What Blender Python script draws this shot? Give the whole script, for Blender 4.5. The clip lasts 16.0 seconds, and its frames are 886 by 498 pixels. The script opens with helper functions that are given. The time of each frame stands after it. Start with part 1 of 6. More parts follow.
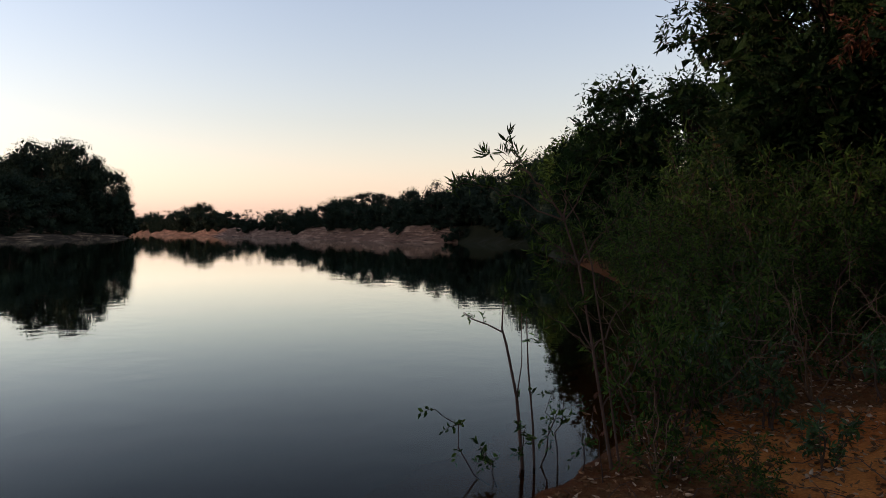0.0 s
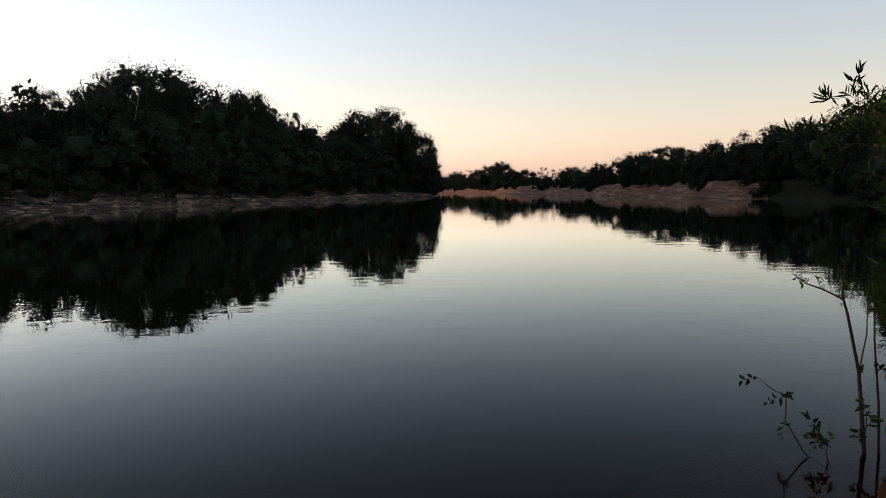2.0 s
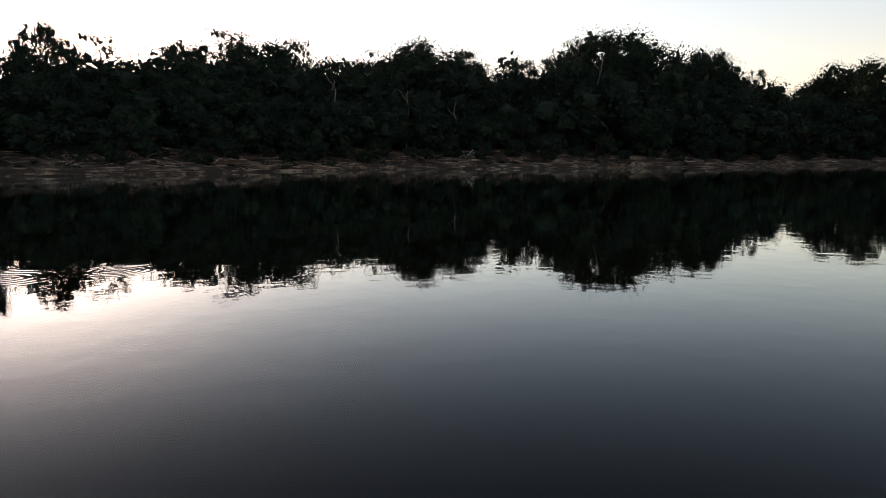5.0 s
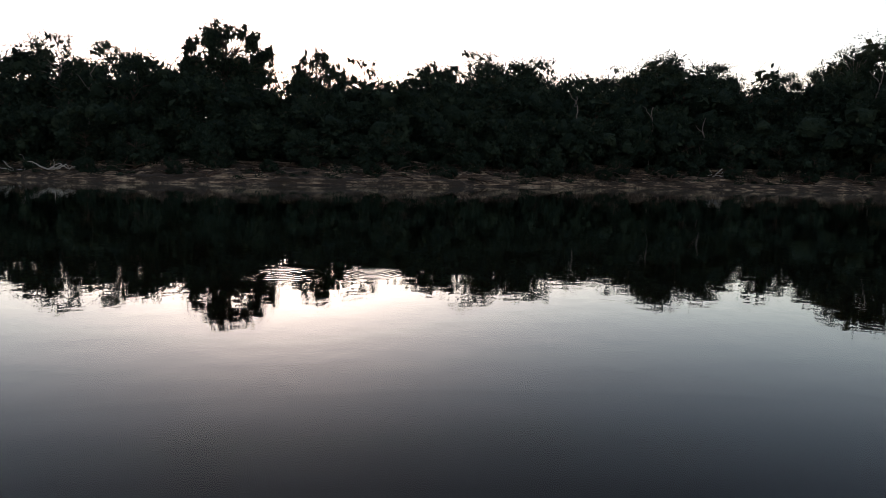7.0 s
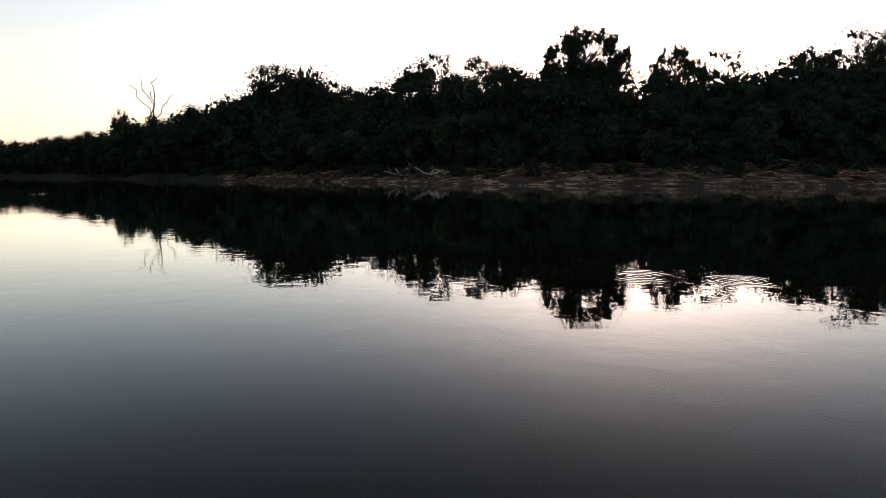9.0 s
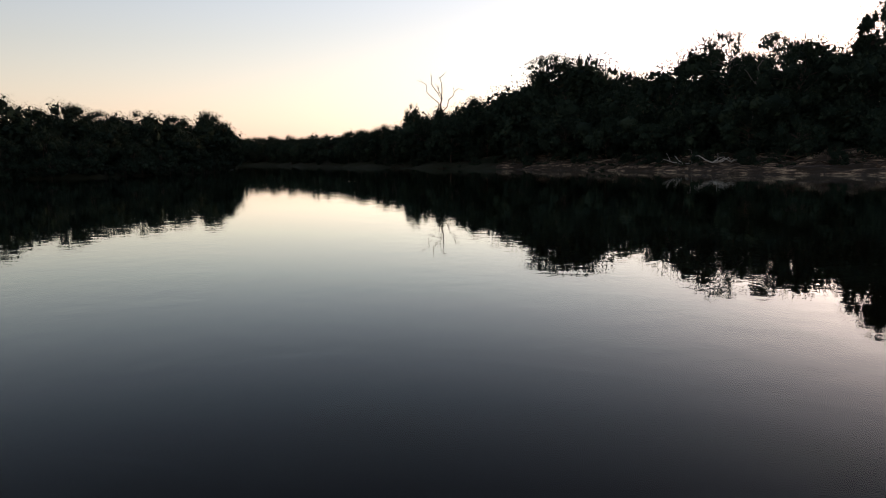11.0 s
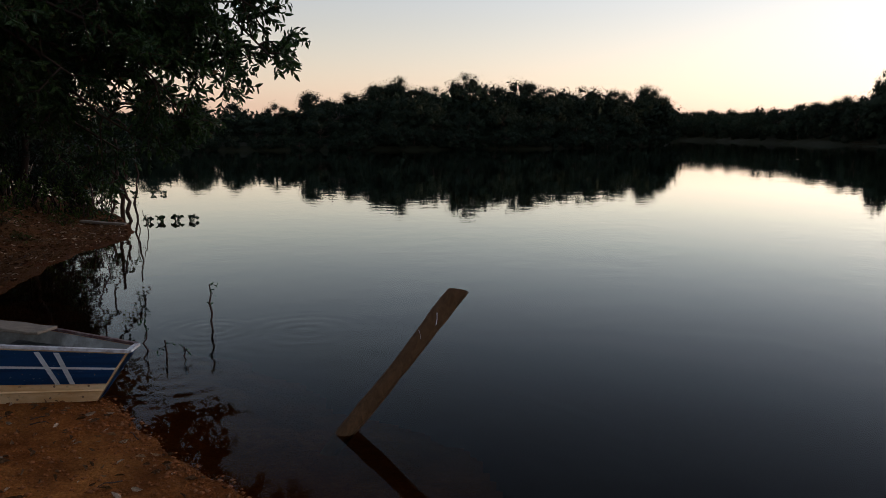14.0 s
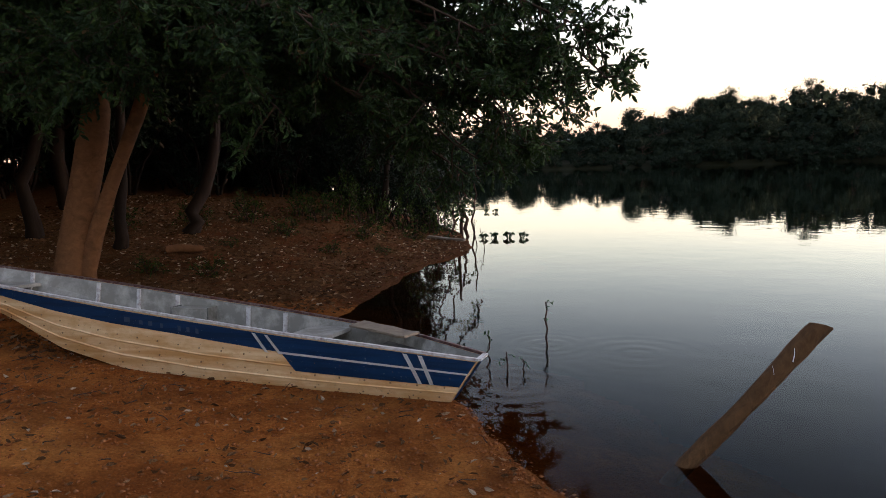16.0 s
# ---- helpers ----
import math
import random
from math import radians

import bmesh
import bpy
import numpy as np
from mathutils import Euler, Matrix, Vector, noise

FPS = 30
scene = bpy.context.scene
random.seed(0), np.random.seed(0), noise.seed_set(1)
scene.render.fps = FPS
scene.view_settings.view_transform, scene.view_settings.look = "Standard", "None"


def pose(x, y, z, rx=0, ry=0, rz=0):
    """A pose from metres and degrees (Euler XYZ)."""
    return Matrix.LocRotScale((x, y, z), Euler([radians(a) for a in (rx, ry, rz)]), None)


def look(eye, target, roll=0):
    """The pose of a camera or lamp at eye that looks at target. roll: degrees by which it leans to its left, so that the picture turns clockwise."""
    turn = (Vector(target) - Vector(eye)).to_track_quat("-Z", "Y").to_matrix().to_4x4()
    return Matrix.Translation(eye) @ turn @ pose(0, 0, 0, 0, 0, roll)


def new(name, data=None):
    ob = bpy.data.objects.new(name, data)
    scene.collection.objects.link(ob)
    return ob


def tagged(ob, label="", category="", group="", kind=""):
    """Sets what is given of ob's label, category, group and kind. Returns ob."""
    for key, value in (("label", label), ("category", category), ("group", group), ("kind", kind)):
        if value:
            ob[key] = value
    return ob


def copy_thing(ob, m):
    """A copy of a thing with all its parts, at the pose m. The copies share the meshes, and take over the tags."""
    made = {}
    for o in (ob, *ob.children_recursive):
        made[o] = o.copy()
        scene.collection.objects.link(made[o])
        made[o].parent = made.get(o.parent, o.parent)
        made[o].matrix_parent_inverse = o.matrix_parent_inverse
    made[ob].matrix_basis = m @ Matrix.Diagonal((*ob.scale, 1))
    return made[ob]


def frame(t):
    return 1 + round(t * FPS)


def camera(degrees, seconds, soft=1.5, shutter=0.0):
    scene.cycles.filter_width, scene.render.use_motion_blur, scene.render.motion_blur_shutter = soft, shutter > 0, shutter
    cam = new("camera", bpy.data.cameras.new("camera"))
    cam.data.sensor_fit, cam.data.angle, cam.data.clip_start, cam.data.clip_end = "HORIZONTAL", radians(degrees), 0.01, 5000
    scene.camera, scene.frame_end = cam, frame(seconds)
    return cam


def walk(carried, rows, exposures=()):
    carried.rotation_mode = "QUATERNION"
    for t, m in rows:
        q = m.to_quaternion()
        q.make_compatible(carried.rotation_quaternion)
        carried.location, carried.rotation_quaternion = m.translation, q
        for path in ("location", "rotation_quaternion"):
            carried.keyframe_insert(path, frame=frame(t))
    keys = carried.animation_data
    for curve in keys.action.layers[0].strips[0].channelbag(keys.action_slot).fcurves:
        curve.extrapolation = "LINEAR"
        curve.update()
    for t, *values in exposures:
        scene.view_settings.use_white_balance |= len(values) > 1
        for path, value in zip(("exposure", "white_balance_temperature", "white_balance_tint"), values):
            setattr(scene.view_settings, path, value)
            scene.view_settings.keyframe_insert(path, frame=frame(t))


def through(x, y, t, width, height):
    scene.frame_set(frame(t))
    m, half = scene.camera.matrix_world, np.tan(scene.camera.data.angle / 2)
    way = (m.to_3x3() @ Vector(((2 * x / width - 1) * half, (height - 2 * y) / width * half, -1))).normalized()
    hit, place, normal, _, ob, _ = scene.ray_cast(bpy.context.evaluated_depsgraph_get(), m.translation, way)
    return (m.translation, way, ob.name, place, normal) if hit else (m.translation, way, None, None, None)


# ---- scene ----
import functools

FOV = 62.76
PATH = [  # seconds, eye x y z, turn to the left, tilt, lean
    (0.0, -0.004, 0.350, 1.710, 0.66, -1.75, -0.22),
    (0.5, -0.029, 0.349, 1.710, 4.69, -3.68, 0.10),
    (1.0, -0.058, 0.345, 1.710, 9.61, -4.23, -0.31),
    (1.5, -0.102, 0.335, 1.710, 16.88, -4.81, -0.98),
    (2.0, -0.140, 0.321, 1.710, 23.53, -4.88, -0.99),
    (2.5, -0.181, 0.300, 1.710, 31.15, -4.59, -1.37),
    (3.0, -0.212, 0.278, 1.710, 37.29, -5.81, -1.18),
    (3.5, -0.231, 0.263, 1.710, 41.24, -7.00, -0.88),
    (4.0, -0.256, 0.239, 1.710, 46.98, -7.37, -1.70),
    (4.2, -0.265, 0.228, 1.710, 49.33, -7.50, -1.79),
    (6.3, -0.329, 0.119, 1.710, 70.20, -6.54, 2.17),
    (6.5, -0.333, 0.108, 1.710, 72.09, -6.34, 1.75),
    (7.0, -0.340, 0.084, 1.710, 76.14, -6.33, 1.02),
    (7.5, -0.344, 0.063, 1.710, 79.67, -6.05, 0.13),
    (8.0, -0.349, 0.020, 1.710, 86.69, -6.76, 0.13),
    (8.5, -0.347, -0.046, 1.710, 97.54, -7.24, -0.04),
    (9.0, -0.341, -0.081, 1.710, 103.38, -6.42, -0.18),
    (9.2, -0.338, -0.090, 1.710, 104.94, -6.10, 0.04),
    (11.3, -0.238, -0.270, 1.722, 128.22, -7.24, -1.29),
    (11.5, -0.242, -0.236, 1.716, 130.62, -7.17, -1.77),
    (12.0, -0.256, -0.246, 1.702, 136.91, -7.15, -2.13),
    (12.5, -0.253, -0.278, 1.692, 139.54, -7.77, -1.65),
    (13.0, -0.191, -0.255, 1.700, 143.56, -7.97, -1.00),
    (13.5, -0.158, -0.312, 1.683, 150.81, -8.17, -0.08),
    (14.0, -0.141, -0.337, 1.675, 157.63, -8.96, 0.07),
    (14.5, -0.107, -0.344, 1.677, 163.93, -8.10, -0.66),
    (15.0, -0.077, -0.349, 1.697, 170.68, -7.53, -1.49),
    (15.5, -0.030, -0.325, 1.706, 177.06, -6.95, -1.79),
    (16.0, 0.018, -0.305, 1.723, 182.48, -7.28, -1.66),
]
cam = camera(FOV, 16.0, 0.8)
EXPOSURES = [(0.0, 1.12, 5430, 30), (3.5, 0.95, 5460, 29), (7.0, 1.08, 5420, 28), (9.0, 0.8, 5480, 29), (12.5, 0.68, 5510, 31), (14.5, 1.0, 5560, 32), (16.0, 1.85, 5720, 33)]  # seconds, stops, kelvin, tint
walk(cam, [(t, pose(x, y, z, 90 + tilt, 0, turn) @ pose(0, 0, 0, 0, 0, lean)) for t, x, y, z, turn, tilt, lean in PATH], EXPOSURES)

# ---- world and sun: the sun stands low behind the wood across the river ----
SUN_TURN, SUN_HEIGHT = 88.5, 6.3  # degrees to the left of +y, degrees above the horizon
world = bpy.data.worlds.new("dusk_sky")
scene.world = world
world.use_nodes = True
wn = world.node_tree.nodes
sky = wn.new("ShaderNodeTexSky")
sky.sky_type = "NISHITA"
sky.sun_disc = False
sky.sun_elevation = radians(SUN_HEIGHT)
sky.sun_rotation = radians(-SUN_TURN)
sky.altitude = 200
sky.air_density, sky.dust_density, sky.ozone_density = 1.6, 0.75, 1.2
wn["Background"].inputs["Strength"].default_value = 0.15
haze = wn.new("ShaderNodeHueSaturation")  # the thin evening haze takes colour out of the sky
haze.inputs["Saturation"].default_value = 0.68
world.node_tree.links.new(sky.outputs[0], haze.inputs["Color"])
world.node_tree.links.new(haze.outputs[0], wn["Background"].inputs["Color"])
sun = new("sun", bpy.data.lights.new("sun", "SUN"))
sun.data.energy, sun.data.angle, sun.data.color = 2.0, radians(0.6), (1.0, 0.62, 0.32)
sa, se = radians(SUN_TURN), radians(SUN_HEIGHT)
sun.matrix_world = look((-math.sin(sa) * math.cos(se) * 900, math.cos(sa) * math.cos(se) * 900, math.sin(se) * 900), (0, 0, 0))


# ---- materials ----
def material(name):
    m = bpy.data.materials.new(name)
    m.use_nodes = True
    nt = m.node_tree
    return m, nt, nt.nodes["Principled BSDF"]


def ramp(nt, fac, stops):
    r = nt.nodes.new("ShaderNodeValToRGB")
    els = r.color_ramp.elements
    while len(els) < len(stops):
        els.new(0.5)
    for e, (p, c) in zip(els, stops):
        e.position, e.color = p, (*c, 1)
    nt.links.new(fac, r.inputs["Fac"])
    return r.outputs["Color"]


def coords(nt, scale=(1, 1, 1), world_space=False):
    if world_space:
        src = nt.nodes.new("ShaderNodeNewGeometry").outputs["Position"]
    else:
        src = nt.nodes.new("ShaderNodeTexCoord").outputs["Object"]
    mp = nt.nodes.new("ShaderNodeMapping")
    mp.inputs["Scale"].default_value = scale
    nt.links.new(src, mp.inputs["Vector"])
    return mp.outputs["Vector"]


def grain(nt, vec, scale, detail=6.0, rough=0.6, distortion=0.0):
    n = nt.nodes.new("ShaderNodeTexNoise")
    n.inputs["Scale"].default_value, n.inputs["Detail"].default_value = scale, detail
    n.inputs["Roughness"].default_value, n.inputs["Distortion"].default_value = rough, distortion
    nt.links.new(vec, n.inputs["Vector"])
    return n.outputs["Fac"]


def blend(nt, fac, a, b, kind="MIX"):
    m = nt.nodes.new("ShaderNodeMix")
    m.data_type, m.blend_type = "RGBA", kind
    for sock, v in ((m.inputs["Factor"], fac), (m.inputs["A"], a), (m.inputs["B"], b)):
        if isinstance(v, (int, float)):
            sock.default_value = v
        elif isinstance(v, tuple):
            sock.default_value = (*v, 1)
        else:
            nt.links.new(v, sock)
    return m.outputs["Result"]


def bumped(nt, bsdf, height, strength, distance):
    b = nt.nodes.new("ShaderNodeBump")
    b.inputs["Strength"].default_value, b.inputs["Distance"].default_value = strength, distance
    nt.links.new(height, b.inputs["Height"])
    nt.links.new(b.outputs["Normal"], bsdf.inputs["Normal"])


def maths(nt, op, a, b=0.0, clamp=False):
    m = nt.nodes.new("ShaderNodeMath")
    m.operation, m.use_clamp = op, clamp
    for i, v in enumerate((a, b)):
        if isinstance(v, (int, float)):
            m.inputs[i].default_value = v
        else:
            nt.links.new(v, m.inputs[i])
    return m.outputs[0]


def leaf_material(name, dark, light, odd, odd_share=0.03, gloss=0.5, through=0.25, spec=0.25, ragged=9.0):
    """Foliage: every leaf has its own shade between dark and light, a few are of the odd colour."""
    m, nt, bsdf = material(name)
    rnd = nt.nodes.new("ShaderNodeNewGeometry").outputs["Random Per Island"]
    big = grain(nt, coords(nt, world_space=True), 0.35, 3)
    tone = ramp(nt, rnd, [(0.0, dark), (0.55, tuple(0.7 * a + 0.3 * b for a, b in zip(dark, light))), (0.88 - odd_share, light), (1.0 - odd_share, light), (1.0 - odd_share * 0.5, odd)])
    col = blend(nt, maths(nt, "MULTIPLY", big, 0.5), tone, dark)
    nt.links.new(col, bsdf.inputs["Base Color"])
    bsdf.inputs["Roughness"].default_value = gloss
    bsdf.inputs["Specular IOR Level"].default_value = spec
    bumped(nt, bsdf, grain(nt, coords(nt, world_space=True), ragged, 4, 0.7), 1.0, 1.1 / ragged)
    tr = nt.nodes.new("ShaderNodeBsdfTranslucent")
    nt.links.new(col, tr.inputs["Color"])
    mix = nt.nodes.new("ShaderNodeMixShader")
    mix.inputs["Fac"].default_value = through
    nt.links.new(bsdf.outputs[0], mix.inputs[1])
    nt.links.new(tr.outputs[0], mix.inputs[2])
    nt.links.new(mix.outputs[0], nt.nodes["Material Output"].inputs["Surface"])
    return m


def bark_material(name, dark, light, scale=8.0, drawn=0.25):
    m, nt, bsdf = material(name)
    v = coords(nt, (1, 1, drawn))
    n = grain(nt, v, scale, 8, 0.7, 0.5)
    blot = grain(nt, coords(nt), scale * 0.25, 3)
    col = blend(nt, blot, ramp(nt, n, [(0.3, dark), (0.7, light)]), tuple(0.6 * c for c in light), "MIX")
    nt.links.new(col, bsdf.inputs["Base Color"])
    bsdf.inputs["Roughness"].default_value = 0.85
    bsdf.inputs["Specular IOR Level"].default_value = 0.2
    bumped(nt, bsdf, n, 0.7, 0.02)
    return m


def earth_material(name, deep, mid, pale, fleck, under=None):
    """Crumbly soil; under: the darker tones it has where the litter attribute says that trees stand over it."""
    m, nt, bsdf = material(name)
    v = coords(nt, world_space=True)
    broad, fine = grain(nt, v, 0.7, 4), grain(nt, v, 14.0, 10, 0.78)
    col = blend(nt, broad, ramp(nt, fine, [(0.36, deep), (0.52, mid), (0.68, pale)]), mid)
    worn = ramp(nt, grain(nt, v, 0.6, 5, 0.62, 0.8), [(0.46, (0, 0, 0)), (0.64, (0.6, 0.6, 0.6))])  # trodden paler patches
    col = blend(nt, worn, col, pale)
    gritty = ramp(nt, grain(nt, v, 55.0, 4, 0.7), [(0.35, (0.25, 0.25, 0.25)), (0.5, (0.75, 0.75, 0.75)), (0.65, (1, 1, 1))])
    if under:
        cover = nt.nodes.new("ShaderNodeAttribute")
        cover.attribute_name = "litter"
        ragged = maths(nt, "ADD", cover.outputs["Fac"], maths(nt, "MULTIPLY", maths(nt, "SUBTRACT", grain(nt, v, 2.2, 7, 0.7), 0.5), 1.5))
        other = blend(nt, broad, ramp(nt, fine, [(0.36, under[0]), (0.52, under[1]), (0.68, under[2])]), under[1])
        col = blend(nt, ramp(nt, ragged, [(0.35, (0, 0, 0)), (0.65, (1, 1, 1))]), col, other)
    col = blend(nt, ramp(nt, grain(nt, v, 1.7, 5, 0.6, 0.6), [(0.45, (0, 0, 0)), (0.62, (0.55, 0.55, 0.55))]), col, deep)
    vor = nt.nodes.new("ShaderNodeTexVoronoi")
    vor.inputs["Scale"].default_value = 34.0
    nt.links.new(v, vor.inputs["Vector"])
    spot = ramp(nt, vor.outputs["Distance"], [(0.10, (1, 1, 1)), (0.2, (0, 0, 0))])
    col = blend(nt, maths(nt, "MULTIPLY", spot, 0.35), col, fleck)
    col = blend(nt, 0.4, col, blend(nt, 1.0, col, gritty, "MULTIPLY"))
    # damp soil where the river laps it
    split = nt.nodes.new("ShaderNodeSeparateXYZ")
    nt.links.new(v, split.inputs[0])
    rise = maths(nt, "SUBTRACT", split.outputs["Z"], maths(nt, "MULTIPLY", grain(nt, v, 3.0, 5), 0.05))
    damp = ramp(nt, rise, [(0.0, (1, 1, 1)), (0.025, (0, 0, 0))])
    col = blend(nt, maths(nt, "MULTIPLY", damp, 0.45), col, tuple(0.55 * c for c in deep))
    # deeper bed is darkened in colour, for the light the water absorbs
    depth_dimming = maths(nt, "DIVIDE", maths(nt, "ADD", rise, 0.05), -0.25, True)
    col = blend(nt, depth_dimming, col, (0.018, 0.012, 0.006))
    clod = nt.nodes.new("ShaderNodeTexVoronoi")
    clod.inputs["Scale"].default_value = 48.0
    nt.links.new(v, clod.inputs["Vector"])
    # shade between the clods, put into the colour
    gaps = ramp(nt, clod.outputs["Distance"], [(0.42, (0, 0, 0)), (0.7, (1, 1, 1))])
    col = blend(nt, maths(nt, "MULTIPLY", gaps, 0.22), col, tuple(0.5 * c for c in deep))
    crumb = maths(nt, "MULTIPLY", maths(nt, "SUBTRACT", 0.5, clod.outputs["Distance"], True), grain(nt, v, 6.0, 3))
    nt.links.new(col, bsdf.inputs["Base Color"])
    bsdf.inputs["Roughness"].default_value = 0.9
    bsdf.inputs["Specular IOR Level"].default_value = 0.05
    bumped(nt, bsdf, maths(nt, "ADD", maths(nt, "ADD", fine, crumb), maths(nt, "MULTIPLY", spot, 0.3)), 1.0, 0.07)
    return m


def plain(name, colour, rough=0.6, metal=0.0, wear=None, scale=20.0, amount=0.5, bump=0.15, spec=0.5):
    m, nt, bsdf = material(name)
    v = coords(nt)
    n = grain(nt, v, scale, 7, 0.65)
    broad = grain(nt, v, scale * 0.15, 4)
    wear = wear or tuple(0.55 * c for c in colour)
    f = maths(nt, "MULTIPLY", maths(nt, "MULTIPLY", ramp(nt, n, [(0.45, (0, 0, 0)), (0.7, (1, 1, 1))]), broad), amount * 2, True)
    nt.links.new(blend(nt, f, colour, wear), bsdf.inputs["Base Color"])
    bsdf.inputs["Roughness"].default_value, bsdf.inputs["Metallic"].default_value = rough, metal
    bsdf.inputs["Specular IOR Level"].default_value = spec
    bumped(nt, bsdf, n, bump, 0.01)
    return m


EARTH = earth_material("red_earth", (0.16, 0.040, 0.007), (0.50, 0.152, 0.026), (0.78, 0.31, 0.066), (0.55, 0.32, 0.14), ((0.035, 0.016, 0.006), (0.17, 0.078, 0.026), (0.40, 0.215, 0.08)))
# deep bed: light lost in the water is put into its dark colour
DIMMED_BED = plain("depth_dimmed_bed", (0.012, 0.009, 0.006), 0.9, 0, (0.008, 0.007, 0.005), 2.0, spec=0.05)


def layered_material(name, dark, mid, pale, soil, fine=1.0):
    """Washed layers of sand or clay, with dark ledges and patches of soil."""
    m, nt, bsdf = material(name)
    v = coords(nt, world_space=True)
    layers = grain(nt, coords(nt, (0.4, 0.4, 6.0), True), fine, 8, 0.75, 0.4)
    patches = grain(nt, coords(nt, (1, 1, 1.5), True), 0.5, 7, 0.75)
    col = ramp(nt, layers, [(0.43, dark), (0.50, mid), (0.60, pale)])
    col = blend(nt, ramp(nt, patches, [(0.44, (0, 0, 0)), (0.55, (1, 1, 1))]), col, soil)
    nt.links.new(col, bsdf.inputs["Base Color"])
    bsdf.inputs["Roughness"].default_value = 0.95
    bsdf.inputs["Specular IOR Level"].default_value = 0.1
    bumped(nt, bsdf, maths(nt, "ADD", layers, grain(nt, v, 2.5, 6)), 0.9, 0.25)
    return m


SAND = layered_material("bank_sand", (0.02, 0.013, 0.008), (0.10, 0.064, 0.036), (0.38, 0.26, 0.15), (0.035, 0.024, 0.014))
CLIFF = layered_material("bank_clay", (0.05, 0.026, 0.015), (0.2, 0.112, 0.068), (0.36, 0.215, 0.135), (0.15, 0.082, 0.05), 0.7)
FOREST_FLOOR = plain("forest_floor", (0.02, 0.02, 0.01), 0.95, 0, (0.03, 0.028, 0.014), 1.5, spec=0.05)

LEAF_FAR = leaf_material("wood_foliage", (0.016, 0.024, 0.016), (0.044, 0.060, 0.034), (0.06, 0.055, 0.03), 0.03, 0.9, 0.12, 0.03, 2.2)
LEAF_FAR_DRY = leaf_material("dry_wood_foliage", (0.035, 0.035, 0.016), (0.09, 0.08, 0.035), (0.14, 0.09, 0.04))
# the grove's shade is put into this near-black leaf colour
LEAF_GROVE_SHADED = leaf_material("shaded_grove_leaf", (0.005, 0.011, 0.004), (0.015, 0.03, 0.009), (0.05, 0.03, 0.015), 0.02, 0.6, 0.06, 0.12)
LEAF_NEAR = leaf_material("broad_leaf", (0.018, 0.040, 0.009), (0.072, 0.125, 0.026), (0.18, 0.09, 0.03), 0.012, 0.45, 0.25, 0.25)
LEAF_SHRUB = leaf_material("narrow_leaf", (0.012, 0.025, 0.004), (0.095, 0.150, 0.020), (0.12, 0.05, 0.015), 0.012, 0.6, 0.3, 0.08)
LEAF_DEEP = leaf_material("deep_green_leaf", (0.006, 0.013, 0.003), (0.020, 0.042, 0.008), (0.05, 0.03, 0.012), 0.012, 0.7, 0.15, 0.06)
LEAF_DRY = leaf_material("dry_leaf", (0.09, 0.042, 0.016), (0.32, 0.165, 0.07), (0.6, 0.43, 0.27), 0.13, 0.8, 0.1, 0.05)
LEAF_RUSTY = leaf_material("rusty_leaf", (0.05, 0.018, 0.007), (0.17, 0.06, 0.018), (0.3, 0.14, 0.05), 0.1, 0.6)
BARK = bark_material("bark", (0.03, 0.019, 0.012), (0.11, 0.07, 0.044))
BARK_PALE = bark_material("pale_bark", (0.2, 0.16, 0.12), (0.5, 0.44, 0.36), 4.0)
BARK_GREY = bark_material("grey_bark", (0.07, 0.055, 0.042), (0.22, 0.18, 0.14), 4.0)
BARK_BROWN = bark_material("brown_bark", (0.085, 0.034, 0.012), (0.34, 0.150, 0.056), 9.0, 1.3)
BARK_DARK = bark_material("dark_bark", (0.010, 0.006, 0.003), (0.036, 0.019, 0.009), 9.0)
TWIG = bark_material("twig", (0.03, 0.017, 0.011), (0.10, 0.055, 0.033), 20.0)

# water: clear at the surface, mirrors the sky; rings where a fish has risen
RINGS = [(-0.25, -5.6, 0.9, 0.0006), (-12.05, 0.31, 0.85, 0.0018), (-11.9, 1.75, 0.65, 0.0010), (-1.35, -6.4, 0.9, 0.0004), (-0.62, -6.75, 0.7, 0.0004),
         (-42.5, -38.0, 3.0, 0.0022), (-61.4, -65.8, 4.0, 0.0025), (-59.5, -73.0, 3.0, 0.002)]


